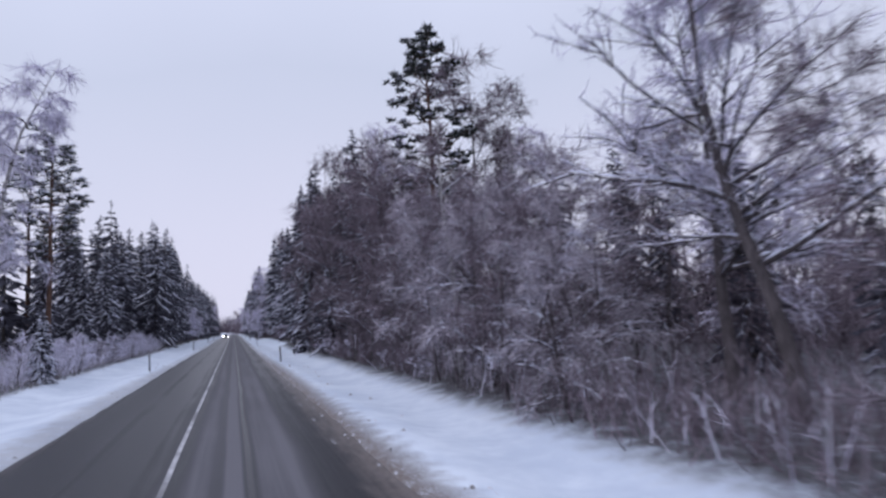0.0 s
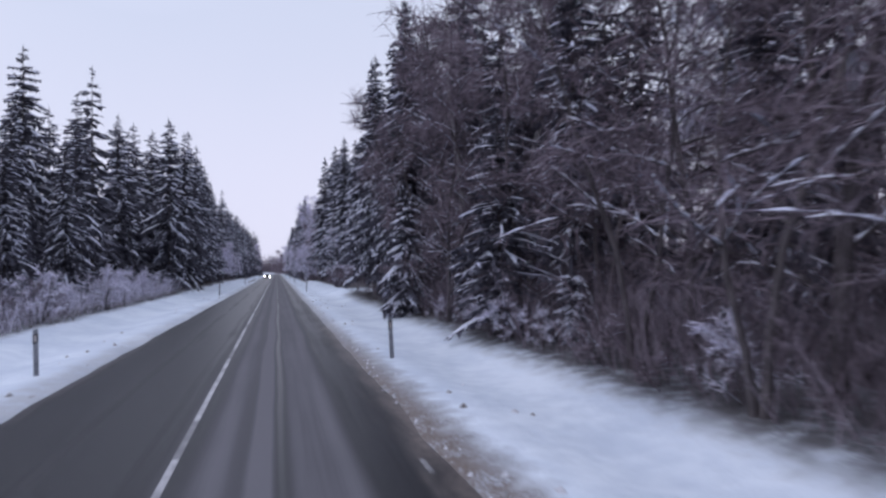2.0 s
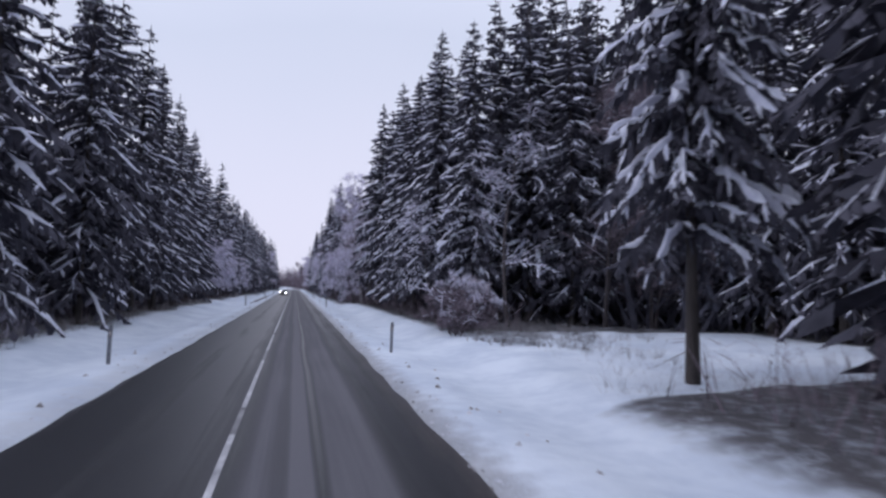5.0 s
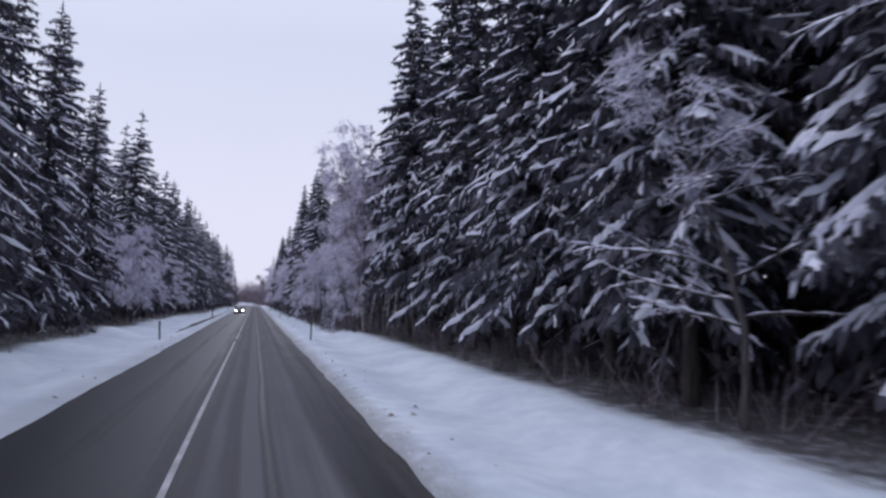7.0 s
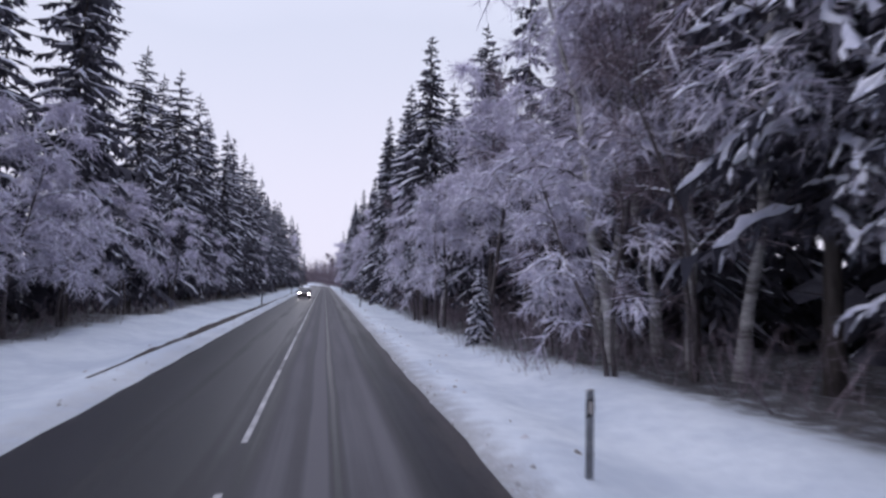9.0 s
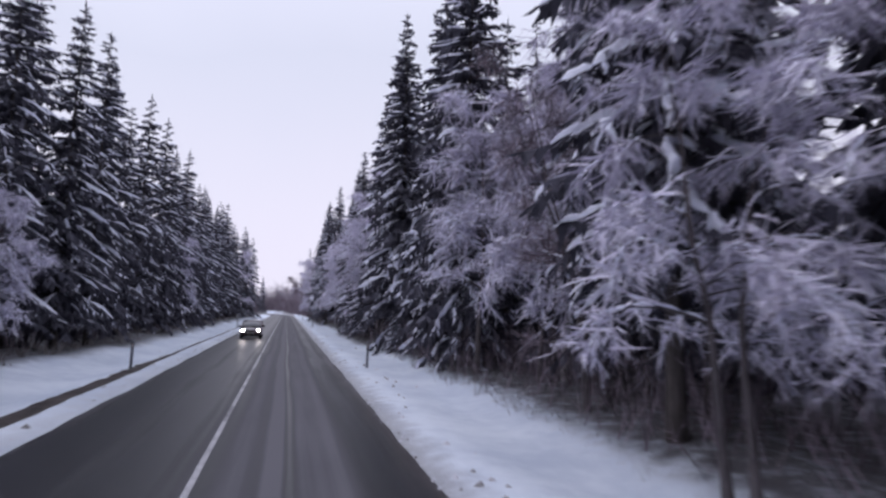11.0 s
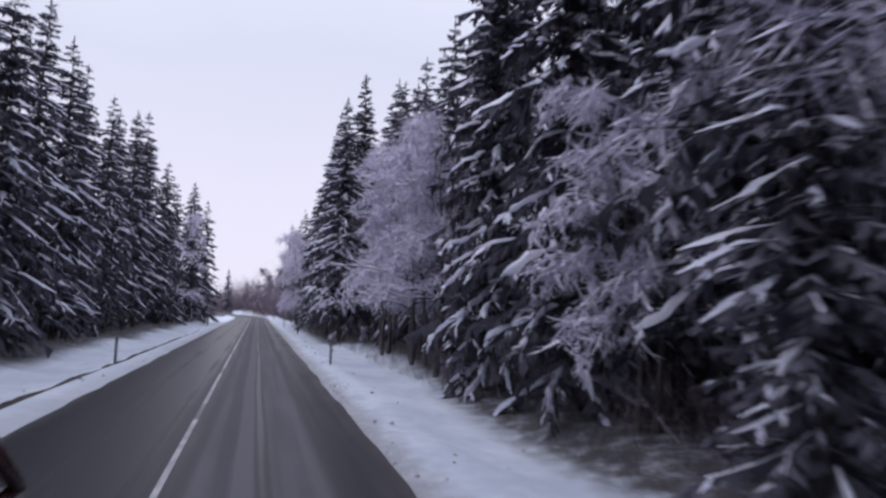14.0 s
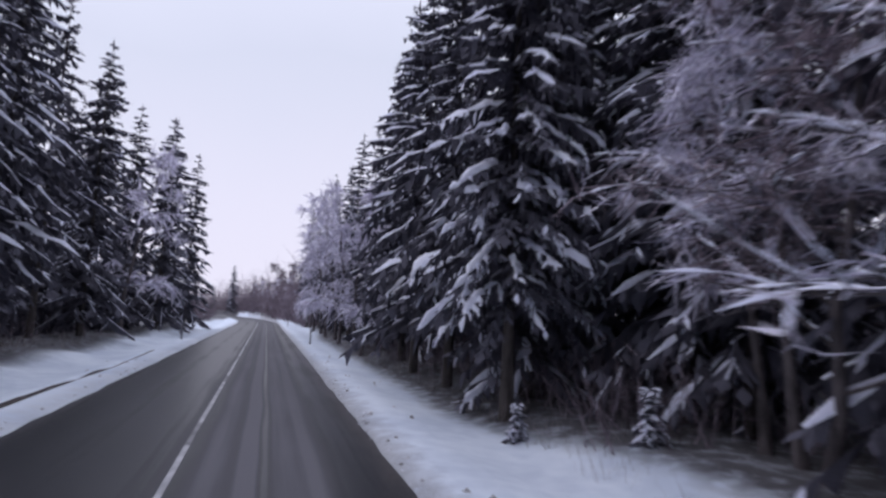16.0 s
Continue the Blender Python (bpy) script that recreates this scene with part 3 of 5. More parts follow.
    return [("trunk", trunk.mesh("spruce_trunk", BARK, True), h), ("crown", crown.mesh("spruce_crown", NEEDLES), h), ("snow_cover", snow.mesh("spruce_snow", SNOW, True), h)]


def leafless_meshes(h, spread_out, seed, stems, limbs, offshoots, twigs, bark, twig_mat, snowy, low=0.25, droop=0.35, twig_len=0.55, girth=1.0, wide=1.0, flat=1.0, heap=1.0):
    """Trunk, limbs, fine twigs and snow of a leafless tree or bush."""
    rnd = random.Random(seed)
    trunk, limb, crown, snow = Soup(), Soup(), Soup(), Soup()
    up = Vector((0, 0, 1))

    def curve(start, way, length, bend, joints):
        pts = [start]
        w = way.normalized()
        for i in range(joints):
            w = (w + Vector((rnd.uniform(-1, 1), rnd.uniform(-1, 1), rnd.uniform(-1, 1))) * 0.16 - up * bend * (i + 1) / joints).normalized()
            pts.append(pts[-1] + w * (length / joints))
        return pts

    def ridge(pts, radius):
        for a, b in zip(pts, pts[1:]):
            w = b - a
            c = w.cross(up)
            if c.length < 0.25 * w.length:
                continue
            c.normalize()
            lump(snow, a + up * radius * 0.7, w.normalized(), c, w.length * 1.1, (radius + 0.02) * heap, (radius + 0.035) * heap)

    for st in range(stems):
        a = rnd.uniform(0, 6.283)
        foot = Vector((math.cos(a), math.sin(a), 0)) * (0.25 * (stems > 1) * rnd.uniform(0.3, 1.2))
        tall = h * rnd.uniform(0.8, 1.0) if stems > 1 else h * 0.95
        out = Vector((math.cos(a), math.sin(a), 0)) * ((0.22 if h < 6 else 0.10) if stems > 1 else 0.04)
        pts = curve(foot - up * 0.3, up + out, tall, -0.02, 8)
        rad = girth * (0.010 * tall + 0.015) / (stems ** 0.3)
        trunk.tube(pts, [max(0.008, rad * (1 - i / 8) ** 0.9 * (1.3 if i == 0 else 1)) for i in range(9)], 6)
        for _ in range(max(3, limbs // stems)):
            f = low + (1 - low) * rnd.random() ** 0.9 * 0.97
            i = min(7, int(f * 8))
            base = pts[i].lerp(pts[i + 1], f * 8 - i)
            b = rnd.uniform(0, 6.283)
            rise = rnd.uniform(0.15, 0.9) + 0.5 * f
            way = Vector((math.cos(b), math.sin(b), rise * flat))
            ln = spread_out * (1.15 - 0.75 * f) * rnd.uniform(0.6, 1.2)
            lp = curve(base, way, ln, droop * rnd.uniform(0.6, 1.3), 5)
            lr = max(0.012, rad * 0.42 * (1.1 - f))
            limb.tube(lp, [lr * (1 - 0.17 * q) for q in range(6)], 3, False)
            if rnd.random() < snowy:
                ridge(lp, lr)
            for _ in range(offshoots):
                g = rnd.uniform(0.15, 1.0)
                i = min(4, int(g * 5))
                ob = lp[i].lerp(lp[i + 1], g * 5 - i)
                w = (lp[i + 1] - lp[i]).normalized() + Vector((rnd.uniform(-1, 1), rnd.uniform(-1, 1), rnd.uniform(-0.5, 0.8))) * 0.9
                sp = curve(ob, w, ln * rnd.uniform(0.25, 0.5), droop * 1.4, 2)
                limb.tube([sp[0], sp[2]], [lr * 0.42, 0.004], 3, False)
                if rnd.random() < snowy:
                    ridge(sp, lr * 0.4)
                for _ in range(twigs):
                    u = rnd.uniform(0.05, 1.0)
                    i = min(1, int(u * 2))
                    q = sp[i].lerp(sp[i + 1], u * 2 - i) + Vector((rnd.gauss(0, 1), rnd.gauss(0, 1), rnd.gauss(0, 1))) * 0.05
                    v = Vector((rnd.gauss(0, 0.8), rnd.gauss(0, 0.8), rnd.gauss(0.05, 0.7) - droop * 0.9)).normalized() + (sp[i + 1] - sp[i]).normalized() * 0.6
                    v.normalize()
                    l = twig_len * rnd.uniform(0.4, 1.25)
                    side_way = v.orthogonal().normalized()
                    side_way = (Matrix.Rotation(rnd.uniform(0, 6.283), 3, v) @ side_way) * rnd.uniform(0.016, 0.034) * wide
                    crown.add([q - side_way, q + side_way, q + v * l], [(0, 1, 2)])
                    # two side shoots
                    for _ in range(2):
                        m = q + v * (l * rnd.uniform(0.25, 0.8))
                        v2 = (v + Vector((rnd.uniform(-1, 1), rnd.uniform(-1, 1), rnd.uniform(-1, 0.7))) * 0.9).normalized()
                        crown.add([m - side_way * 0.6, m + side_way * 0.6, m + v2 * (l * rnd.uniform(0.3, 0.7))], [(0, 1, 2)])
    return [("trunk", trunk.mesh("tree_trunk", bark, True), h), ("branch", limb.mesh("tree_limbs", bark if bark is not BIRCH_BARK else GREY_BARK, True), h),
            ("crown", crown.mesh("tree_twigs", twig_mat), h), ("snow_cover", snow.mesh("tree_snow", SNOW, True), h)]


def pine_meshes(h, seed):
    rnd = random.Random(seed)
    trunk, crown, snow = Soup(), Soup(), Soup()
    up = Vector((0, 0, 1))
    pts = [Vector((0.25 * noise.noise((seed, i * 0.4, 0.0)), 0.25 * noise.noise((i * 0.4, seed, 5.0)), h * i / 10 - (0.4 if i == 0 else 0))) for i in range(11)]
    trunk.tube(pts, [max(0.02, 0.24 * (1 - i / 10) ** 0.7) for i in range(11)], 8)
    z = h * 0.45
    while z < h - 0.3:
        t = (z - h * 0.45) / (h * 0.55)
        for _ in range(4):
            a = rnd.uniform(0, 6.283)
            d = Vector((math.cos(a), math.sin(a), rnd.uniform(0.05, 0.5)))
            ln = (3.2 * (1 - t) ** 0.6 * min(1, 0.55 + 1.6 * t) + 0.4) * rnd.uniform(0.6, 1.15)
            s = Vector((0, 0, z + rnd.uniform(-0.3, 0.3)))
            q = [s, s + d * ln * 0.5, s + d * ln + up * ln * 0.08]
            trunk.tube(q, [0.05, 0.035, 0.015], 4, False)
            for c in range(5):
                centre = q[1].lerp(q[2], rnd.uniform(0.0, 1.05)) + Vector((rnd.gauss(0, 0.3), rnd.gauss(0, 0.3), rnd.gauss(0.1, 0.12)))
                for _ in range(14):
                    v = Vector((rnd.gauss(0, 1), rnd.gauss(0, 1), rnd.gauss(0.25, 0.35))).normalized()
                    cr = v.orthogonal().normalized()
                    kite(crown, centre, v, cr, rnd.uniform(0.25, 0.6), 0.06, 0.05)
                for _ in range(5):
                    v = Vector((rnd.gauss(0, 1), rnd.gauss(0, 1), 0)).normalized()
                    lump(snow, centre + up * rnd.uniform(0.04, 0.16) - v * 0.15, v, v.cross(up), rnd.uniform(0.3, 0.6), rnd.uniform(0.06, 0.12), 0.08)
        z += 0.82 * rnd.uniform(0.6, 1.4)
    return [("trunk", trunk.mesh("pine_trunk", PINE_BARK, True), h), ("crown", crown.mesh("pine_crown", PINE_NEEDLES), h), ("snow_cover", snow.mesh("pine_snow", SNOW, True), h)]


PLACE = random.Random(7)


def plant(name, meshes, x, y, h, label, category, group, sink=0.0, wide=None):
    """One tree of height h, standing in the snow."""
    root = new(name)
    s = h / meshes[0][2]
    w = wide or s
    root.matrix_world = pose(x, y, ground_z(x, y) - sink, 0, 0, PLACE.uniform(0, 360)) @ Matrix.Diagonal((w, w, s, 1))
    for part_name, me, _ in meshes:
        if len(me.polygons):
            ob = child(part_name, me, root, {"snow_cover": "white snow lying on the branches"}.get(part_name, ""))
            if part_name != "trunk":
                tagged(ob, kind="stuff")
    return tagged(root, label, category, group)


# near spruces are dense, those behind them plainer
NEAR = [spruce_meshes(20, 2.9, 3.4, 11, 0.50, 6, 6, 1, 0.34), spruce_meshes(22, 3.2, 3.2, 12, 0.52, 6, 6, 1, 0.36, 0.3),
        spruce_meshes(20, 2.8, 1.2, 13, 0.50, 6, 6, 1, 0.24, 0.3)]
MIDDLE = [spruce_meshes(20, 3.2, 2.4, 21, 0.72, 6, 4, 1, 0.34), spruce_meshes(21, 3.4, 2.2, 22, 0.72, 6, 4, 1, 0.36, 0.4),
          spruce_meshes(18, 3.0, 1.8, 23, 0.70, 6, 4, 1, 0.36), spruce_meshes(20, 2.9, 2.8, 24, 0.72, 6, 4, 1, 0.38, 0.4)]
CLEARED = [spruce_meshes(20, 2.9, 1.9, 25, 0.70, 6, 4, 1, 0.34), spruce_meshes(20, 3.0, 1.4, 26, 0.70, 6, 4, 1, 0.36, 0.4), spruce_meshes(20, 2.8, 2.3, 27, 0.70, 6, 4, 1, 0.34, 0.3)]
FAR = [spruce_meshes(20, 3.1, 1.8, 31, 0.9, 6, 2, 2, 0.25), spruce_meshes(20, 2.8, 2.5, 32, 0.9, 6, 2, 2, 0.22, 0.4), spruce_meshes(20, 2.6, 3.5, 33, 0.95, 5, 2, 2, 0.22, 0.4)]
DEEP = [spruce_meshes(20, 3.2, 0.9, 35, 1.15, 5, 1, 1, 0.16), spruce_meshes(20, 2.9, 1.3, 36, 1.2, 5, 1, 1, 0.12, 0.5)]
YOUNG = [spruce_meshes(5, 1.35, 0.15, 41, 0.32, 7, 4, 1, 0.55), spruce_meshes(5, 1.15, 0.2, 42, 0.34, 6, 5, 1, 0.6)]
SAPLING = [spruce_meshes(1.5, 0.45, 0.1, 51, 0.16, 5, 3, 1, 0.8)]
FROSTED = [leafless_meshes(14, 3.6, 61, 1, 30, 5, 18, GREY_BARK, FROST, 0.7, 0.27, 0.34, 0.78, 1.0, 1.0), leafless_meshes(12, 3.4, 62, 2, 30, 5, 18, GREY_BARK, FROST, 0.7, 0.25, 0.42, 0.78, 1.0, 1.0),
           leafless_meshes(16, 3.0, 63, 1, 28, 4, 18, BIRCH_BARK, FROST, 0.5, 0.28, 0.55, 0.82, 1.0, 0.82), leafless_meshes(9, 2.6, 64, 2, 24, 4, 17, GREY_BARK, FROST, 0.8, 0.15, 0.40, 0.62, 1.0, 0.85),
           leafless_meshes(10, 2.9, 66, 2, 28, 6, 18, GREY_BARK, FROST, 0.6, 0.24, 0.50, 0.58, 1.0, 1.12)]
BROWN = [leafless_meshes(11, 2.6, 71, 1, 24, 5, 12, GREY_BARK, BROWN_TWIGS, 0.25, 0.14, 0.12, 0.8, 0.8, 0.68), leafless_meshes(13, 2.4, 72, 2, 26, 5, 12, GREY_BARK, BROWN_TWIGS, 0.25, 0.16, 0.12, 0.85, 0.8, 0.68),
         leafless_meshes(15, 2.6, 73, 1, 24, 5, 11, BIRCH_BARK, BROWN_TWIGS, 0.15, 0.30, 0.25, 0.85, 1.0, 0.68)]
HOARY = [leafless_meshes(9, 2.8, 67, 2, 24, 5, 15, GREY_BARK, LILAC_TWIGS, 0.35, 0.10, 0.20, 0.8, 0.7, 0.6), leafless_meshes(8, 2.5, 68, 3, 24, 5, 15, GREY_BARK, LILAC_TWIGS, 0.4, 0.08, 0.25, 0.75, 0.7, 0.6)]
SHRUB = [leafless_meshes(2.8, 1.3, 81, 5, 15, 4, 7, GREY_BARK, FROST, 0.5, 0.10, 0.15, 0.35), leafless_meshes(2.4, 1.1, 82, 6, 17, 4, 7, GREY_BARK, BROWN_TWIGS, 0.35, 0.10, 0.12, 0.35)]
LIGHT_FROST = leafless_meshes(14, 3.4, 65, 1, 16, 5, 7, GREY_BARK, FROST, 0.3, 0.2, 0.4, 1.2, 1.0, 2.6)
LIGHT_BROWN = leafless_meshes(14, 3.0, 75, 1, 14, 4, 9, GREY_BARK, BROWN_TWIGS, 0.0, 0.15, 0.15, 1.15, 1.0, 2.0)
OAK = leafless_meshes(15, 5.4, 91, 1, 34, 8, 13, GREY_BARK, FROST, 0.75, 0.26, 0.0, 0.6, 1.6, 0.8, 0.55, 0.7)
LIMBED = leafless_meshes(11, 3.2, 95, 1, 30, 5, 6, GREY_BARK, FROST, 1.0, 0.22, 0.10, 0.45, 0.9, 0.8, 0.5, 0.80)
PINE = [pine_meshes(22, 5), pine_meshes(22, 9)]

SPRUCE_LABEL = "tall dark green spruce with snow on drooping branches"
taken = []


def spruce(x, y, h, kind=None, v=None, wide=None):
    kind = kind or MIDDLE
    if kind is NEAR and (y > 262 or x > 11.5) and not 108 < y < 147:
        kind = MIDDLE
    elif y > 275 and y < 400 and kind is MIDDLE:
        kind = FAR
    taken.append((x, y, 2.2))
    return plant("spruce_tree", kind[PLACE.randrange(len(kind)) if v is None else v], x, y, h, SPRUCE_LABEL, "spruce", "roadside spruces", 0.0, wide)


def frosted(x, y, h, v=None):
    v = PLACE.randrange(4) if v is None else v
    taken.append((x, y, 1.5))
    label = "leafless birch with pale trunk and frosted drooping twigs" if v == 2 else "leafless tree with white frosted twigs beside the road"
    return plant("birch_tree" if v == 2 else "frosted_tree", FROSTED[v] if y < 275 else LIGHT_FROST, x, y, h, label, "birch" if v == 2 else "tree", "frosted trees")


def bare(x, y, h, v=None):
    v = PLACE.randrange(len(BROWN)) if v is None else v
    taken.append((x, y, 1.2))
    label = "leafless birch with pale trunk and brown twigs" if v == 2 else "leafless brown-grey tree with thin bare twigs"
    return plant("birch_tree" if v == 2 else "leafless_tree", BROWN[v] if y < 275 else LIGHT_BROWN, x, y, h, label, "birch" if v == 2 else "tree", "leafless trees")


def hoary(x, y, h, v):
    taken.append((x, y, 1.2))
    return plant("leafless_tree", HOARY[v], x, y, h, "slim leafless tree with thinly frosted lilac-grey twigs", "tree", "leafless trees")


def limbed(x, y, h):
    taken.append((x, y, 1.5))
    return plant("leafless_tree", LIMBED, x, y, h, "leafless tree with snow along its long level limbs", "tree", "leafless trees")


def shrub(x, y, h, v=0):
    return plant("shrub", SHRUB[v], x, y, h, ("low leafless shrub with frosted twigs in the snow", "low leafless brown shrub standing in the snow")[v], "shrub", "roadside shrubs")


def young(x, y, h):
    return plant("young_spruce", YOUNG[PLACE.randrange(2)] if h > 2.2 else SAPLING[0], x, y, h, "young spruce laden with snow at the forest edge", "spruce", "young spruces")


# -- right-hand side --
plant("oak_tree", OAK, 11.6, 8.4, 12.5, "big leafless oak with snow along its crooked limbs", "oak", "oaks", 0.1)
plant("oak_tree", OAK, 12.4, 10.9, 12.0, "big leafless oak with snow along its crooked limbs", "oak", "oaks", 0.1)
plant("pine_tree", PINE[0], 14.6, 37.5, 23.6, "tall pine with bare trunk and snowy crown", "pine", "pines")
bare(9.6, 21.5, 13, 2), bare(17.4, 38.8, 24.5, 2), bare(20.1, 39.2, 21.5, 2), bare(22.8, 40.2, 21.5, 2), frosted(16.0, 41.5, 20, 2), frosted(21.6, 42.5, 20.5, 2), bare(13.6, 55.2, 22.5, 2), bare(11.0, 57.5, 20.5, 2), bare(12.8, 62.0, 22, 2)
for x, y, h in ((8.6, 4, 7), (9.4, 13.5, 4.8), (8.2, 16.5, 6.5), (11.5, 18.5, 8), (8.4, 20.5, 6), (13.5, 14, 9), (8.3, 24.8, 7.5), (10.4, 26.5, 9), (12.8, 23, 9),
                (8.9, 29.2, 9), (8.2, 32, 10), (11.2, 31, 10), (8.1, 35.6, 11), (10.2, 36, 14), (9.0, 39.5, 12), (11.6, 41, 15), (13.8, 30, 11), (9.6, 47, 13), (11.4, 45, 15)):
    bare(x, y, h, PLACE.randrange(2))
for x, y, h in ((8.4, 52.1, 11), (10.0, 56, 14), (9.0, 58.5, 13), (9.4, 62, 13), (13.4, 72.6, 14), (12.4, 49, 16), (10.8, 51.5, 15), (13.6, 54, 16), (12.0, 59, 16), (11.8, 36.5, 15), (14.2, 44, 16)):
    bare(x, y, h, PLACE.randrange(2))
# low frosted bushes at the thicket's foot
for i in range(17):
    shrub(7.9 + 0.9 * PLACE.random(), 21.0 + 2.4 * i + PLACE.random(), PLACE.uniform(0.8, 1.6), int(i % 3 > 0 and i < 9))
hoary(9.6, 17.6, 7.5, 1), hoary(11.6, 20.6, 9, 0), hoary(9.9, 23.4, 8, 1), hoary(8.8, 12.2, 5.2, 1), hoary(10.6, 13.6, 6.5, 0), hoary(9.0, 20.0, 6.5, 0), hoary(12.4, 16.8, 9.5, 0), hoary(12.8, 25.4, 10, 1), hoary(11.0, 27.6, 9.5, 0), bare(12.6, 27.4, 9)
limbed(8.7, 13.6, 5.0), bare(8.2, 14.5, 6, 0)
# dark spruces stand behind the thicket
for x, y, h in ((13.8, 8.0, 5.5), (15.5, 13.0, 8.5), (14.6, 17.0, 8), (17.5, 18.5, 9), (14.0, 3.0, 6), (14.5, 33.0, 11), (16.5, 37.0, 13), (18.0, 42.0, 14), (13.8, 40.5, 13), (17.0, 30.0, 11), (12.6, 48.5, 15), (14.2, 52.5, 17), (12.4, 55.5, 16.5), (15.4, 57.5, 17), (12.0, 60.5, 18), (15.2, 48.0, 15), (17.0, 53.0, 17), (14.0, 63.0, 19)):
    spruce(x, y, h, MIDDLE if x < 13.5 else FAR)
for x, y, h in ((7.8, 57.5, 6.2), (9.6, 43.6, 2.2), (9.1, 52.1, 2.2), (7.7, 158.2, 3.2), (7.4, 230.4, 1.3), (6.7, 256.6, 0.9), (8.6, 254.5, 1.2),
                (7.4, 199.7, 2.4)):
    young(x, y, h)
for x, y, h in ((9.6, 65.2, 20), (10.8, 69.6, 22), (14.4, 79, 25), (9.4, 75.5, 20), (16.0, 71.5, 27.5)):
    spruce(x, y, h, NEAR)
spruce(10.9, 86.0, 23.4, NEAR, 0, 0.93), spruce(8.6, 46.6, 7.6, MIDDLE, 2, 0.72)
spruce(14.8, 110.8, 22, MIDDLE, 1), spruce(18.6, 107.5, 22, MIDDLE), spruce(22.0, 107.0, 21, MIDDLE), spruce(25.5, 105.0, 22, MIDDLE), spruce(16.4, 109.5, 23, MIDDLE), spruce(27.0, 100.0, 22, MIDDLE), spruce(26.4, 95.0, 22, MIDDLE), spruce(20.4, 109.0, 23, FAR), spruce(23.8, 108.6, 23, FAR), spruce(28.4, 103.4, 23, FAR), bare(19.6, 105.2, 16, 1), bare(22.6, 104.4, 17, 1), bare(24.4, 102.6, 16, 0)
for x, y, h in ((12.4, 109.8, 20.5), (11.3, 115.0, 22), (11.9, 119.2, 22), (11.2, 123.0, 21), (12.2, 127.0, 23), (11.8, 131.0, 22), (11.9, 135.1, 25), (10.4, 138.8, 23.5)):
    spruce(x, y, h, NEAR, int(y * 3) % 2)
spruce(12.6, 145.6, 25, NEAR, 0), spruce(13.0, 142.0, 23, NEAR, 1)
# a tall stand closes the glade at the back
for x, y, h in ((17.4, 112.5, 26), (20.2, 113.5, 26), (23.0, 112.0, 25.5), (26.0, 110.5, 26), (29.4, 108.0, 26), (31.5, 104.0, 26), (31.0, 99.5, 25.5), (30.2, 95.5, 26), (30.4, 91.0, 25.5), (33.5, 110.5, 27), (34.5, 101.0, 27), (29.0, 88.0, 25), (18.8, 116.5, 28), (21.6, 117.5, 28), (24.4, 116.0, 28), (27.4, 114.5, 28), (30.4, 113.0, 28), (16.0, 116.0, 26), (36.0, 106.0, 28), (33.0, 95.0, 28), (22.4, 121.5, 29), (26.0, 120.5, 29)):
    spruce(x, y, h, FAR)
limbed(13.8, 106.6, 16), limbed(10.2, 112.4, 9.5)
for x, y, h in ((8.6, 100.2, 2.8), (9.8, 104.4, 3.4), (10.6, 105.2, 3.2), (8.8, 103.0, 3.0), (8.7, 101.4, 3.2), (9.6, 101.6, 3.4), (10.2, 103.4, 3.0)):
    shrub(x, y, h, int(x not in (8.7, 10.2)))
for x, y, h, v in ((8.8, 152.7, 6, 4), (9.8, 150.5, 18, 2), (10.8, 153.5, 20, 2), (8.6, 148.2, 8.5, 3), (9.8, 156.2, 15.5, 0), (8.6, 160.0, 13, 0), (9.6, 163.5, 16, 0), (12.2, 152.0, 20, 2), (12.6, 157.0, 20, 2), (11.4, 147.2, 18, 2),
                   (7.6, 165.5, 9.5, 1), (8.4, 169.8, 12, 2), (7.4, 173.0, 9, 4), (11.4, 183.4, 11, 3), (8.3, 187.1, 12.5, 0), (9.6, 183.4, 11.5, 4), (11.6, 188.6, 15, 4), (10.4, 184.0, 14, 2), (10.4, 196.6, 13, 2)):
    frosted(x, y, h, v)
bare(8.4, 178.8, 10, 1), bare(11.4, 149.2, 15, 2), bare(12.2, 156.5, 17, 2), bare(10.4, 147.4, 13, 1), bare(11.2, 152.0, 14, 0), bare(11.0, 158.5, 15, 1)
for x, y, h in ((11.6, 181.0, 18), (12.4, 186.0, 19), (10.8, 177.5, 18), (13.8, 118.0, 23), (14.4, 124.0, 23), (14.0, 152.5, 18), (13.5, 160.0, 21), (11.0, 169.5, 19)):
    spruce(x, y, h, MIDDLE)
spruce(7.8, 214.4, 7.5, MIDDLE, 2, 0.60), spruce(7.6, 218.6, 8.5, MIDDLE, 2, 0.62), spruce(10.0, 221.4, 22.5, NEAR, 1)
for x, y, h in ((8.4, 175.6, 20.6), (8.9, 190.4, 22.0), (13.0, 214.0, 21), (13.6, 219.5, 21), (12.8, 206.0, 20)):
    spruce(x, y, h, NEAR if x < 10 else MIDDLE)
for x, y, h in ((9.3, 195.8, 21), (8.3, 202.0, 22), (8.7, 206.6, 21), (12.6, 210, 21), (12.4, 221.6, 20), (8.7, 226.0, 19), (8.4, 230.2, 18), (10.4, 234.4, 17), (11.8, 226.0, 20), (11.6, 237.0, 20), (11.8, 245.0, 20), (12.2, 240.6, 19), (11.6, 250.5, 20), (11.8, 255.2, 20)):
    spruce(x, y, h, NEAR, 2 if y < 206 else None)
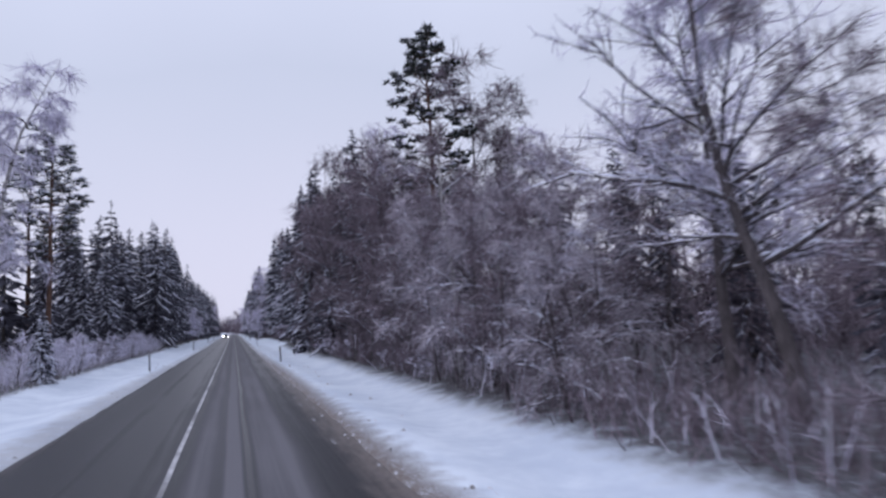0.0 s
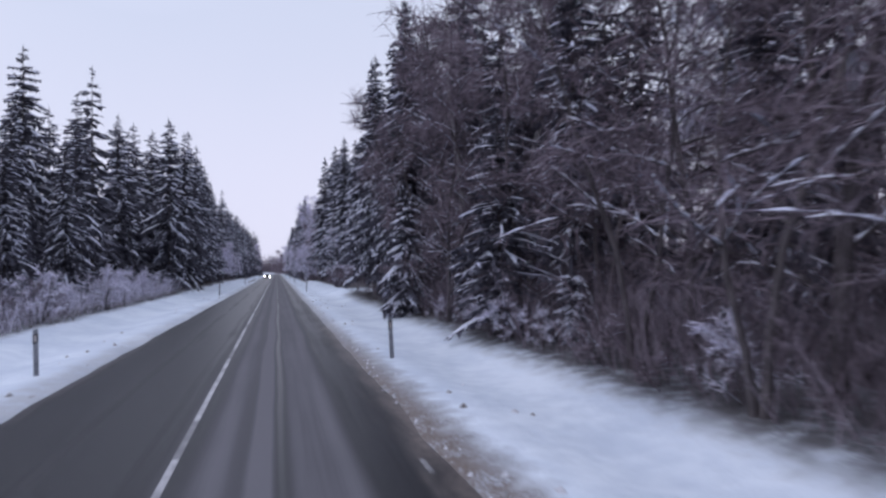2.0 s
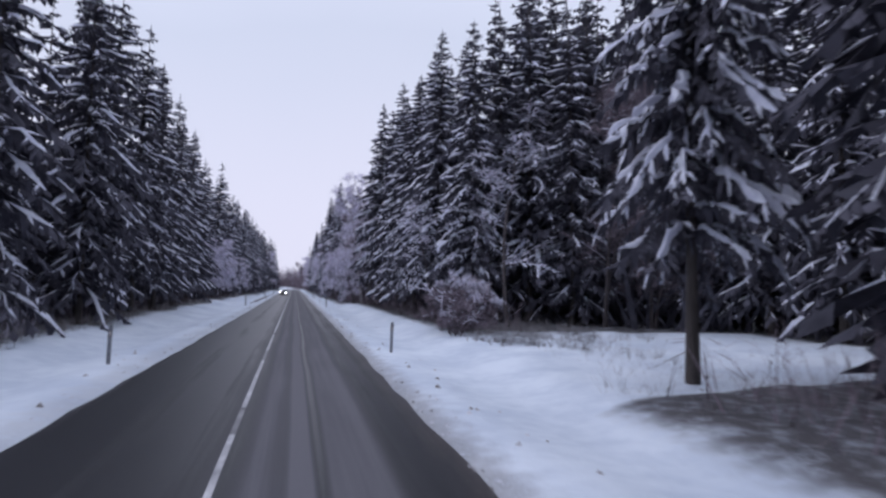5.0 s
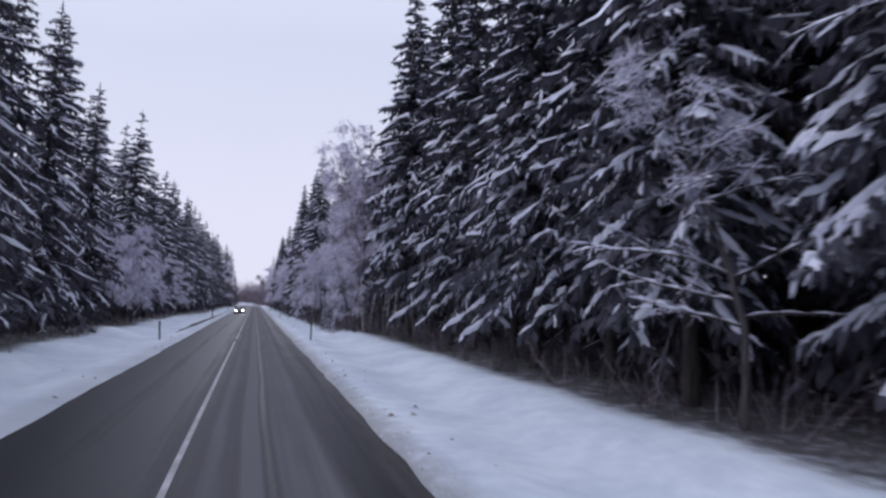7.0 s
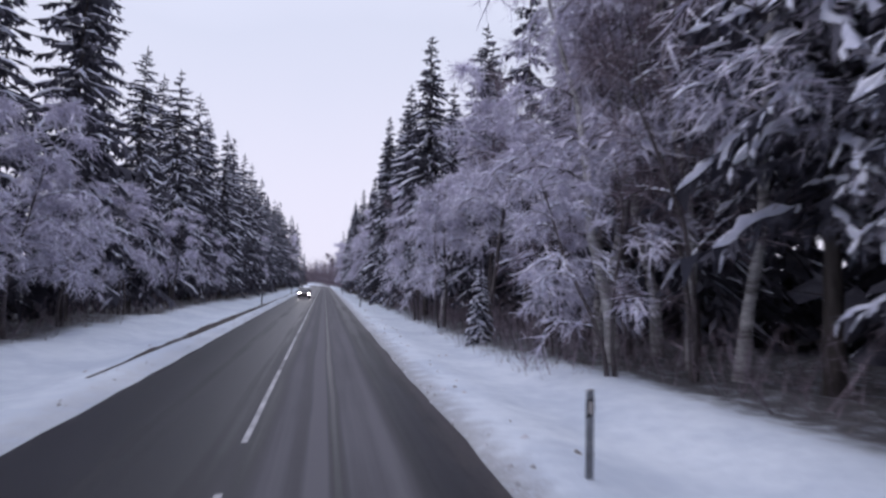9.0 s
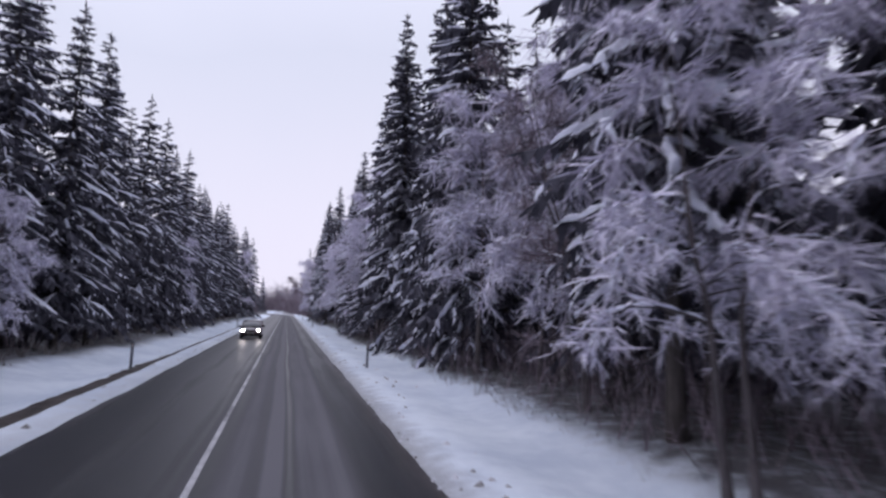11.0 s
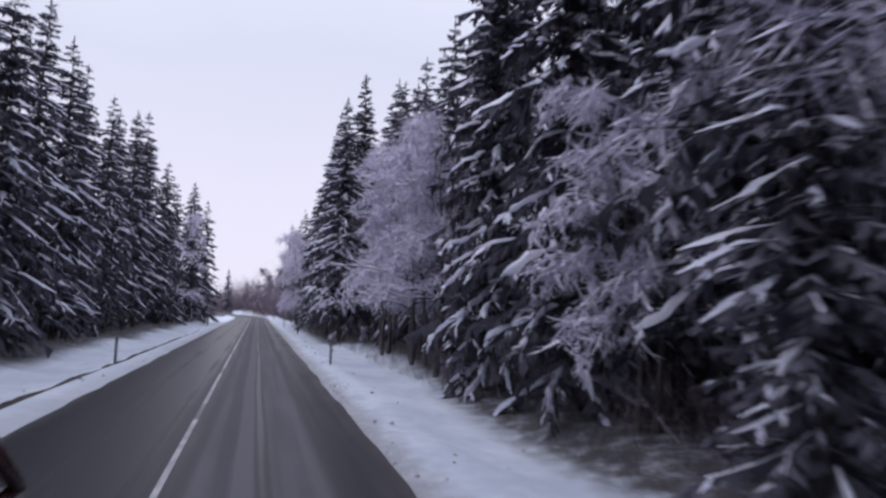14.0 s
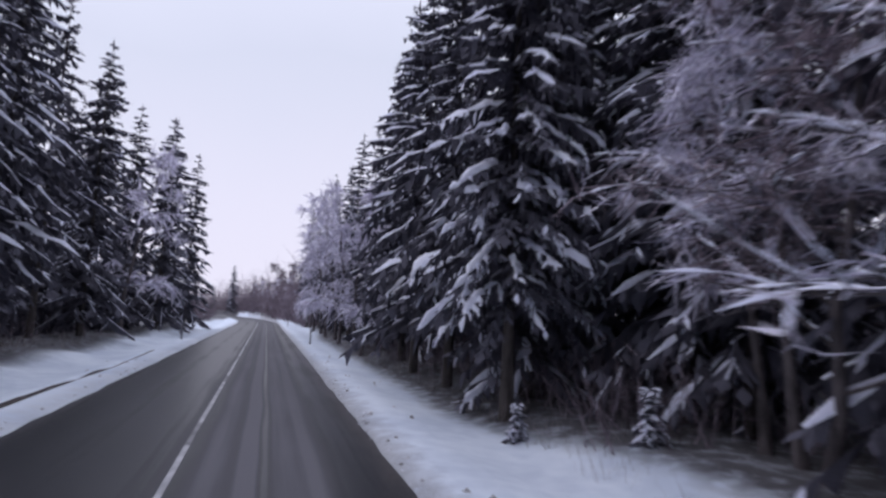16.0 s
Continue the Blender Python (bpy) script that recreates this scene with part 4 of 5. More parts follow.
for x, y, h, v in ((8.3, 211.6, 14.0, 0), (8.1, 215.2, 13.5, 0), (9.9, 213.4, 15.5, 0), (9.0, 219.4, 13, 0), (8.7, 223.2, 9, 4), (7.7, 234.2, 11, 0), (9.6, 217.8, 17, 2),  (8.4, 237.4, 12, 4), (8.6, 240.4, 14, 4), (9.6, 243.5, 15, 0), (8.2, 244.6, 13, 4), (9.2, 249.0, 14, 2), (10.2, 239.0, 14, 2),
                   (10.4, 253.5, 11, 0)):
    frosted(x, y, h, v)
limbed(7.9, 213.4, 12), limbed(7.9, 238.6, 12), limbed(8.4, 247.6, 11.5), limbed(10.3, 252.6, 13), bare(8.8, 233.8, 11, 0), bare(9.8, 251.8, 13, 0), bare(10.2, 247.0, 14, 1), limbed(9.2, 235.6, 12)
spruce(12.4, 260.0, 22), spruce(11.6, 257.0, 21), spruce(11.8, 264.0, 21)
for x, y, h in ((7.3, 258.6, 19.5), (9.0, 261.0, 22.4), (7.6, 264.6, 19.5), (7.6, 269.6, 19.8), (8.2, 274.6, 20)):
    spruce(x, y, h, NEAR)
for x, y, h, v in ((7.0, 280.5, 11, 1), (7.4, 286.0, 13, 0), (7.0, 292.0, 13.5, 4), (7.4, 298.0, 14, 0), (7.2, 305.0, 14.5, 1), (7.4, 312.0, 15, 2), (7.2, 320.0, 14, 0), (7.4, 330.0, 13, 0)):
    frosted(x, y, h, v)
for x, y, h in ((9.0, 283.0, 19), (9.0, 291.0, 18), (8.8, 300.0, 20), (9.4, 309.0, 19), (9.0, 318.0, 20), (8.4, 327.0, 19.5), (7.4, 336.6, 20), (9.0, 344.0, 17)):
    spruce(x, y, h, MIDDLE)

# -- left-hand side --
plant("pine_tree", PINE[1], -13.9, 58.6, 21.8, "tall pine with bare trunk and snowy crown", "pine", "pines")
plant("pine_tree", PINE[0], -17.6, 66.0, 22, "tall pine with bare trunk and snowy crown", "pine", "pines")
frosted(-14.8, 46.5, 24, 2), frosted(-17.6, 51.0, 23, 2)
young(-8.7, 37.4, 3.8)
for i in range(26):
    shrub(-8.6 - 2.6 * PLACE.random(), 38 + 2.2 * i + PLACE.random(), 1.7 + 1.3 * PLACE.random(), int(PLACE.random() < 0.08))
for x, y, h in ((-10.0, 97.6, 19.1), (-12.6, 115.0, 23.0), (-16.6, 104.5, 21), (-13.5, 92.0, 17), (-15.5, 86.0, 18), (-17.8, 81.0, 20.5), (-12.6, 64.5, 10), (-15.4, 62.5, 12), (-11.8, 71.0, 11), (-14.4, 70.0, 13), (-13.2, 78.0, 14), (-13.0, 103.0, 19), (-19.0, 90.0, 18), (-14.0, 100.0, 19)):
    spruce(x, y, h, MIDDLE)
for x, y, h in ((-9.6, 106.0, 19.5), (-10.2, 111.5, 21), (-9.8, 116.5, 20), (-9.4, 121.0, 20.5), (-10.6, 125.5, 22), (-9.8, 130.0, 21), (-10.6, 135.0, 20), (-10.2, 139.5, 20), (-11.2, 144.0, 21), (-10.4, 149.5, 19)):
    spruce(x, y, h * (1.0 if y < 118 else 0.93), MIDDLE if y < 118 else CLEARED)
frosted(-9.8, 157.4, 10.5, 4), frosted(-10.2, 153.4, 9.5, 4), frosted(-9.2, 160.6, 8.0, 4), frosted(-9.2, 167.0, 8.5, 4), frosted(-9.0, 176.0, 8.5, 4), frosted(-9.0, 190, 8, 4), frosted(-9.4, 226.0, 11, 4), frosted(-8.8, 291.5, 15.0, 4), spruce(-9.4, 271.5, 20), spruce(-10.4, 279.5, 19.5), spruce(-9.6, 294.5, 18)
for x, y, h in ((-12.6, 160.0, 20), (-10.4, 163.5, 21.5), (-12.8, 171.9, 22.2), (-10.0, 171.0, 17), (-12.4, 184.2, 19.8), (-10.2, 181.0, 19), (-11.4, 197.5, 19.9), (-10.0, 187.0, 19)):
    spruce(x, y, 0.94 * h, MIDDLE)
for i in range(18):
    spruce(-9.3 - 1.3 * PLACE.random(), 193.5 + 4.45 * i + PLACE.uniform(-0.6, 0.6), PLACE.uniform(16.5, 19.2) + 0.9 * (i > 10), CLEARED)
for x, y, h in ((-11.0, 276.2, 21.2), (-9.1, 283.0, 18.0), (-9.9, 286.0, 18.6), (-8.0, 300.0, 19.0), (-8.8, 306.5, 20.8), (-7.4, 313.5, 19.5)):
    spruce(x, y, h, MIDDLE)

# -- both sides farther on, and the woods behind the first rows --
for i in range(9):
    y = 352 + 11.0 * i
    x = centre_x(y) + 9.5 + 2.0 * PLACE.random()
    frosted(x, y, PLACE.uniform(9, 12), 0)
    spruce(x + 3, y + 5, PLACE.uniform(10, 14), FAR)
for i in range(12):
    y = 343 + 6.0 * i
    bare(centre_x(y) + 9.0 + 3.0 * PLACE.random(), y, PLACE.uniform(13.5, 17.0), i % 2)
for y in (314, 321, 330, 341, 352, 365, 380, 396):
    shrub(centre_x(y) - 8.2 - PLACE.random(), y, PLACE.uniform(2.5, 4.5), 1)
spruce(-9.7, 448.0, 17.0, MIDDLE, 1), spruce(-17.0, 462.0, 10.0, FAR), spruce(-22.0, 455.0, 8.5, FAR), spruce(-3.0, 440.0, 12.0, FAR)


def free(x, y, gap):
    return all((x - a) ** 2 + (y - b) ** 2 > (gap + g) ** 2 / 2 for a, b, g in taken)


deep = {NEEDLES: Soup(), SNOW: Soup(), BARK: Soup(), FROST: Soup(), BROWN_TWIGS: Soup(), GREY_BARK: Soup()}


def deep_tree(meshes, mats, x, y, h, wide=1.0):
    """Adds one tree to the joined woods behind the first rows."""
    s = h / meshes[0][2]
    m = pose(x, y, ground_z(x, y), 0, 0, PLACE.uniform(0, 360)) @ Matrix.Diagonal((s * wide, s * wide, s, 1))
    for (_, me, _), mat in zip(meshes, mats):
        if mat is None:
            continue
        deep[mat].add([m @ q.co for q in me.vertices], [tuple(f.vertices) for f in me.polygons])


def woods(y0, y1, first, depth, pitch, sgn, low=15, high=20):
    y = y0
    while y < y1:
        d = first
        while d < first + depth:
            x = centre_x(y) + sgn * (d + PLACE.uniform(-1.5, 1.5))
            yy = y + PLACE.uniform(-2.2, 2.2)
            if free(x, yy, 1.6) and not (84 < yy < 105 and 0 < x < 27):
                kinds = PLACE.random()
                if sgn > 0 and yy < 62:
                    if yy < 26:
                        deep_tree(LIGHT_FROST if kinds < 0.25 else LIGHT_BROWN, (GREY_BARK, None, FROST if kinds < 0.25 else BROWN_TWIGS), x, yy, PLACE.uniform(7, 11), 1.3)
                    elif kinds < 0.85:
                        deep_tree(LIGHT_BROWN, (GREY_BARK, None, BROWN_TWIGS), x, yy, PLACE.uniform(11, 16), 1.15)
                    else:
                        deep_tree(FAR[0], (BARK, NEEDLES, SNOW), x, yy, PLACE.uniform(low - 3, high - 4))
                elif kinds < 0.90 or abs(x) < 17:
                    deep_tree(FAR[PLACE.randrange(3)] if sgn > 0 and yy < 300 and x - centre_x(yy) < (19.0 if 100 < yy < 150 else 16.0 if 236 < yy < 266 else 13.2) else DEEP[PLACE.randrange(2)], (BARK, NEEDLES, SNOW), x, yy, PLACE.uniform(low, high))
                else:
                    deep_tree(LIGHT_FROST, (GREY_BARK, None, FROST), x, yy, PLACE.uniform(10, 15))
            d += pitch
        y += pitch


woods(62, 184, 12.5, 13.0, 4.2, 1, 19, 23)
woods(82, 106, 28.0, 9.0, 3.4, 1, 20, 24)
woods(106, 122, 26.0, 11.0, 3.8, 1, 20, 24)
woods(184, 292, 11.0, 14.0, 4.4, 1, 17, 21)
woods(292, 335, 12.0, 14.0, 5.6, 1, 15, 18)
woods(84, 312, 12.6, 9.5, 4.8, -1)
woods(-10, 36, 14.0, 18.0, 5.6, 1)
woods(36, 62, 13.0, 18.0, 4.4, 1, 17, 22)
woods(-10, 84, 17.5, 16.0, 5.6, -1, 13, 17)
woods(335, 440, 11.5, 14.0, 5.6, 1, 9, 13)
woods(330, 500, 16.0, 24.0, 8.0, -1, 5, 8)


def thicket(y0, y1, x0, x1, count, low, high, mat, wide=1.0):
    """Undergrowth: upright thin stems with side twigs."""
    rnd = random.Random(int(y0 * 10 + x0))
    s = deep[mat]
    for _ in range(count):
        y = rnd.uniform(y0, y1)
        u = rnd.uniform(x0, x1)
        if 84.5 < y < 101.5 and 0 < u < 26 or 101 < y < 149 and 0 < u < 9.6 or 237 < y < 254 and 0 < u < 10.6:
            continue
        x = centre_x(y) + u
        o = Vector((x, y, ground_z(x, y) - 0.05))
        h = rnd.uniform(low, high)
        v = Vector((rnd.gauss(0, 0.42), rnd.gauss(0, 0.42), 1)).normalized()
        c = v.orthogonal().normalized()
        c = (Matrix.Rotation(rnd.uniform(0, 6.283), 3, v) @ c) * rnd.uniform(0.010, 0.022) * wide
        s.add([o - c, o + c, o + v * h], [(0, 1, 2)])
        for _ in range(7):
            q = o + v * (h * rnd.uniform(0.15, 0.95))
            w = (v * 0.5 + Vector((rnd.gauss(0, 0.6), rnd.gauss(0, 0.6), rnd.gauss(0.1, 0.35)))).normalized()
            s.add([q - c * 0.6, q + c * 0.6, q + w * h * rnd.uniform(0.12, 0.38)], [(0, 1, 2)])


thicket(-6, 24, 8.0, 13.0, 1200, 0.4, 2.0, BROWN_TWIGS, 0.65)
thicket(24, 62, 8.0, 13.0, 3400, 0.6, 3.4, BROWN_TWIGS, 0.65)
thicket(3, 14, 7.6, 10.0, 400, 0.5, 1.7, BROWN_TWIGS)
thicket(-6, 30, 7.9, 11.0, 160, 0.6, 1.6, FROST)
thicket(62, 285, 8.6, 13.0, 4200, 0.6, 2.2, BROWN_TWIGS)
thicket(145, 285, 7.4, 11.0, 2200, 0.6, 2.2, BROWN_TWIGS)
thicket(-6, 66, 13.0, 30.0, 2600, 2.5, 7.0, BROWN_TWIGS)
thicket(100, 290, -14.0, -9.5, 2200, 0.5, 1.6, BROWN_TWIGS)
thicket(100, 310, -15.0, -11.0, 1500, 0.8, 2.6, NEEDLES, 6.0)
thicket(30, 100, -14.0, -9.0, 3000, 0.8, 2.6, FROST)
thicket(338, 470, 7.0, 13.0, 2600, 4.0, 12.5, BROWN_TWIGS, 3.0)
thicket(62, 292, 21.0, 30.0, 2200, 3.0, 9.0, NEEDLES, 9.0)
thicket(84, 312, -30.0, -22.0, 1500, 3.0, 8.0, NEEDLES, 9.0)
thicket(-6, 62, 26.0, 36.0, 900, 3.0, 8.0, BROWN_TWIGS, 8.0)
thicket(345, 480, -22.0, -9.0, 1500, 2.5, 6.5, BROWN_TWIGS, 3.0)
thicket(470, 500, -14.0, 20.0, 1200, 4.0, 10.0, BROWN_TWIGS, 4.0)
for mat, name, label, category in ((NEEDLES, "far_spruce_woods", "dark spruce woods deep behind the roadside trees", "woods"), (SNOW, "woods_snow", "snow caught on the branches deep in the woods", "snow"),
                                   (BARK, "woods_trunks", "dark spruce trunks deep in the woods", "trunks"), (FROST, "frosted_undergrowth", "frosted thin twigs of the undergrowth", "undergrowth"),
                                   (BROWN_TWIGS, "brown_undergrowth", "brown leafless thicket along the forest's edge", "undergrowth"), (GREY_BARK, "undergrowth_stems", "grey stems deep in the leafless woods", "trunks")):
    tagged(new(name, deep[mat].mesh(name, mat)), label, category, kind="stuff")


# dry grass and weed stalks that stick out of the snow along the forest's edge
def tufts():
    rnd = random.Random(3)
    s = Soup()
    for i in range(5200):
        y = rnd.uniform(2, 285)
        sgn = 1 if rnd.random() < 0.72 else -1
        near = 7.4 if sgn > 0 else -8.3
        if sgn > 0:
            near = 8.0 if y < 101 else 9.3 if y < 149 else 6.9
            if 86 < y < 101:
                near = 9.5 + 3.0 * rnd.random()
        x = near + sgn * abs(rnd.gauss(0, 1.5))
        base = Vector((x, y, ground_z(x, y) - 0.03))
        for _ in range(4):
            v = Vector((rnd.gauss(0, 0.35), rnd.gauss(0, 0.35), 1)).normalized()
            l = rnd.uniform(0.2, 0.75)
            o = base + Vector((rnd.gauss(0, 0.12), rnd.gauss(0, 0.12), 0))
            c = v.orthogonal().normalized() * rnd.uniform(0.006, 0.014)
            s.add([o - c, o + c, o + v * l], [(0, 1, 2)])
    # weeds and low brush in clumps over the open glade
    for cx, cy, rx, count, tall in ((9.3, 97.2, 0.7, 34, 0.75), (10.2, 96.6, 0.6, 30, 0.85), (9.6, 95.6, 0.5, 22, 0.6), (10.6, 95.0, 0.5, 26, 0.7), (12.0, 98.6, 0.9, 46, 0.8), (13.4, 96.8, 0.9, 40, 0.9), (11.6, 93.4, 0.7, 30, 0.7),
                                    (14.6, 99.8, 1.2, 60, 0.9), (10.6, 100.6, 0.8, 40, 0.8), (12.8, 101.6, 1.0, 50, 1.0), (16.2, 97.4, 1.2, 40, 0.9), (12.6, 91.0, 0.7, 22, 0.6)):
        for i in range(count):
            x, y = cx + rnd.gauss(0, 0.6) * rx, cy + rnd.gauss(0, 0.6) * rx
            o = Vector((x, y, ground_z(x, y) - 0.03))
            for _ in range(5):
                v = Vector((rnd.gauss(0, 0.38), rnd.gauss(0, 0.38), 1)).normalized()
                c = v.orthogonal().normalized() * rnd.uniform(0.006, 0.014)
                l = tall * rnd.uniform(0.4, 1.15)
                s.add([o - c, o + c, o + v * l], [(0, 1, 2)])
                q = o + v * (0.55 * l)
                w = (v + Vector((rnd.gauss(0, 0.6), rnd.gauss(0, 0.6), 0))).normalized()
                s.add([q - c * 0.7, q + c * 0.7, q + w * (0.4 * l)], [(0, 1, 2)])
    tagged(new("dry_grass", s.mesh("dry_grass", DRY_GRASS)), "dry brown grass and stalks sticking out of the snow", "grass", kind="stuff")


tufts()


# clods of ploughed snow on the verge
def clods():
    rnd = random.Random(5)
    s = Soup()
    for i in range(1300):
        y = rnd.uniform(0, 280)
        sgn = 1 if rnd.random() < 0.75 else -1
        near = i % 3 > 0
        x = sgn * (3.48 + abs(rnd.gauss(0, 0.16)) if near else 3.75 + abs(rnd.gauss(0, 0.8)))
        r = rnd.uniform(0.02, 0.055) if near else rnd.uniform(0.03, 0.09)
        c = Vector((x, y, max(ground_z(x, y), 0.0) + r * 0.2))
        ring = [c + Vector((math.cos(a) * r * rnd.uniform(0.7, 1.3), math.sin(a) * r * rnd.uniform(0.7, 1.3), -r * 0.3)) for a in (0, 1.05, 2.1, 3.14, 4.2, 5.25)]
        s.add(ring + [c + Vector((rnd.uniform(-0.3, 0.3) * r, 0, r * rnd.uniform(0.5, 0.9)))], [(j, (j + 1) % 6, 6) for j in range(6)])
    tagged(new("snow_clods", s.mesh("snow_clods", CLOD, True)), "small grey lumps of ploughed snow on the verge", "snow", kind="stuff")


CLOD = material("dirty_snow", (0.20, 0.19, 0.19), (0.62, 0.63, 0.68), scale=3, fine=20, rough=0.8, island=0.8, bump=0.3)
clods()


# -- roadside delineator posts --
def post_parts():
    """A slim hollow three-sided post with a slanted black band and a reflector."""
    def prism(z0, z1, r, slant=0.0):
        bm = bmesh.new()
        ring = [(-r, -r * 0.35), (-r * 0.75, -r * 0.55), (r * 0.75, -r * 0.55), (r, -r * 0.35), (r * 0.3, r * 0.6), (-r * 0.3, r * 0.6)]
        low = [bm.verts.new((x, y, z0 + slant * x)) for x, y in ring]
        high = [bm.verts.new((x, y, z1 + slant * x)) for x, y in ring]
        for i in range(6):
            bm.faces.new((low[i], low[(i + 1) % 6], high[(i + 1) % 6], high[i]))
        bm.faces.new(high)
        bm.faces.new(low[::-1])
        return bm
    return (("shaft", prism(-0.35, 0.80, 0.058), POST_GREY, "grey weathered shaft"), ("band", prism(0.80, 1.03, 0.060, 0.35), POST_BLACK, "black slanted band"),
            ("cap", prism(1.03, 1.14, 0.057, 0.35), POST_GREY, "grey top"), ("reflector", rounded_box(0.045, 0.012, 0.16, (0, -0.038, 0.915), 0.004, 1), REFLECTOR, "small pale reflector"))


def first_post(x, y, lean):
    root = new("delineator_post")
    for name, bm, mat, label in post_parts():
        part(name, bm, mat, root, label)
    root.matrix_world = pose(x, y, ground_z(x, y), 0, lean, 0)
    return tagged(root, "slim grey roadside post standing in the snow", "post", "roadside posts")


post = first_post(4.39, 44.3, -2.0)
for x, y, lean in ((4.58, 95.0, 1), (4.61, 141.6, 0), (4.68, 191.1, 1), (4.52, 240.3, 0), (4.6, 290.0, 0), (4.6, 338.0, 0),
                   (-4.36, 45.1, -1), (-4.4, 92.6, 1), (-4.32, 142.0, -3), (-4.6, 191.5, 1), (-4.56, 241.8, 0), (-4.6, 291.0, 1)):
    copy_thing(post, pose(x, y, ground_z(x, y), 0, lean, 0))


# -- the oncoming car --
def loft(sections, close=True):
    """A skin over rings of points."""
    bm = bmesh.new()
    rings = [[bm.verts.new(q) for q in s] for s in sections]
    n = len(rings[0])
    for a, b in zip(rings, rings[1:]):
        for i in range(n):
            bm.faces.new((a[i], a[(i + 1) % n], b[(i + 1) % n], b[i]))
    if close:
        bm.faces.new(rings[0][::-1])
        bm.faces.new(rings[-1])
    bmesh.ops.recalc_face_normals(bm, faces=bm.faces[:])
    return bm


def ring_at(y, w, z0, z1, round_low=0.10, round_top=0.08):
    """One cross-section, w half wide, with softened corners."""
    out = []
    for x, z in ((0.0, z0), (w * 0.6, z0), (w - round_low, z0), (w - 0.02, z0 + round_low), (w, z0 + 0.45 * (z1 - z0)), (w - 0.015, z1 - round_top), (w - round_top, z1 - 0.012), (w * 0.5, z1 + 0.012), (0.0, z1 + 0.018)):
        out.append((x, y, z))
    return out + [(-x, y, z) for x, _, z in out[-2:0:-1]]


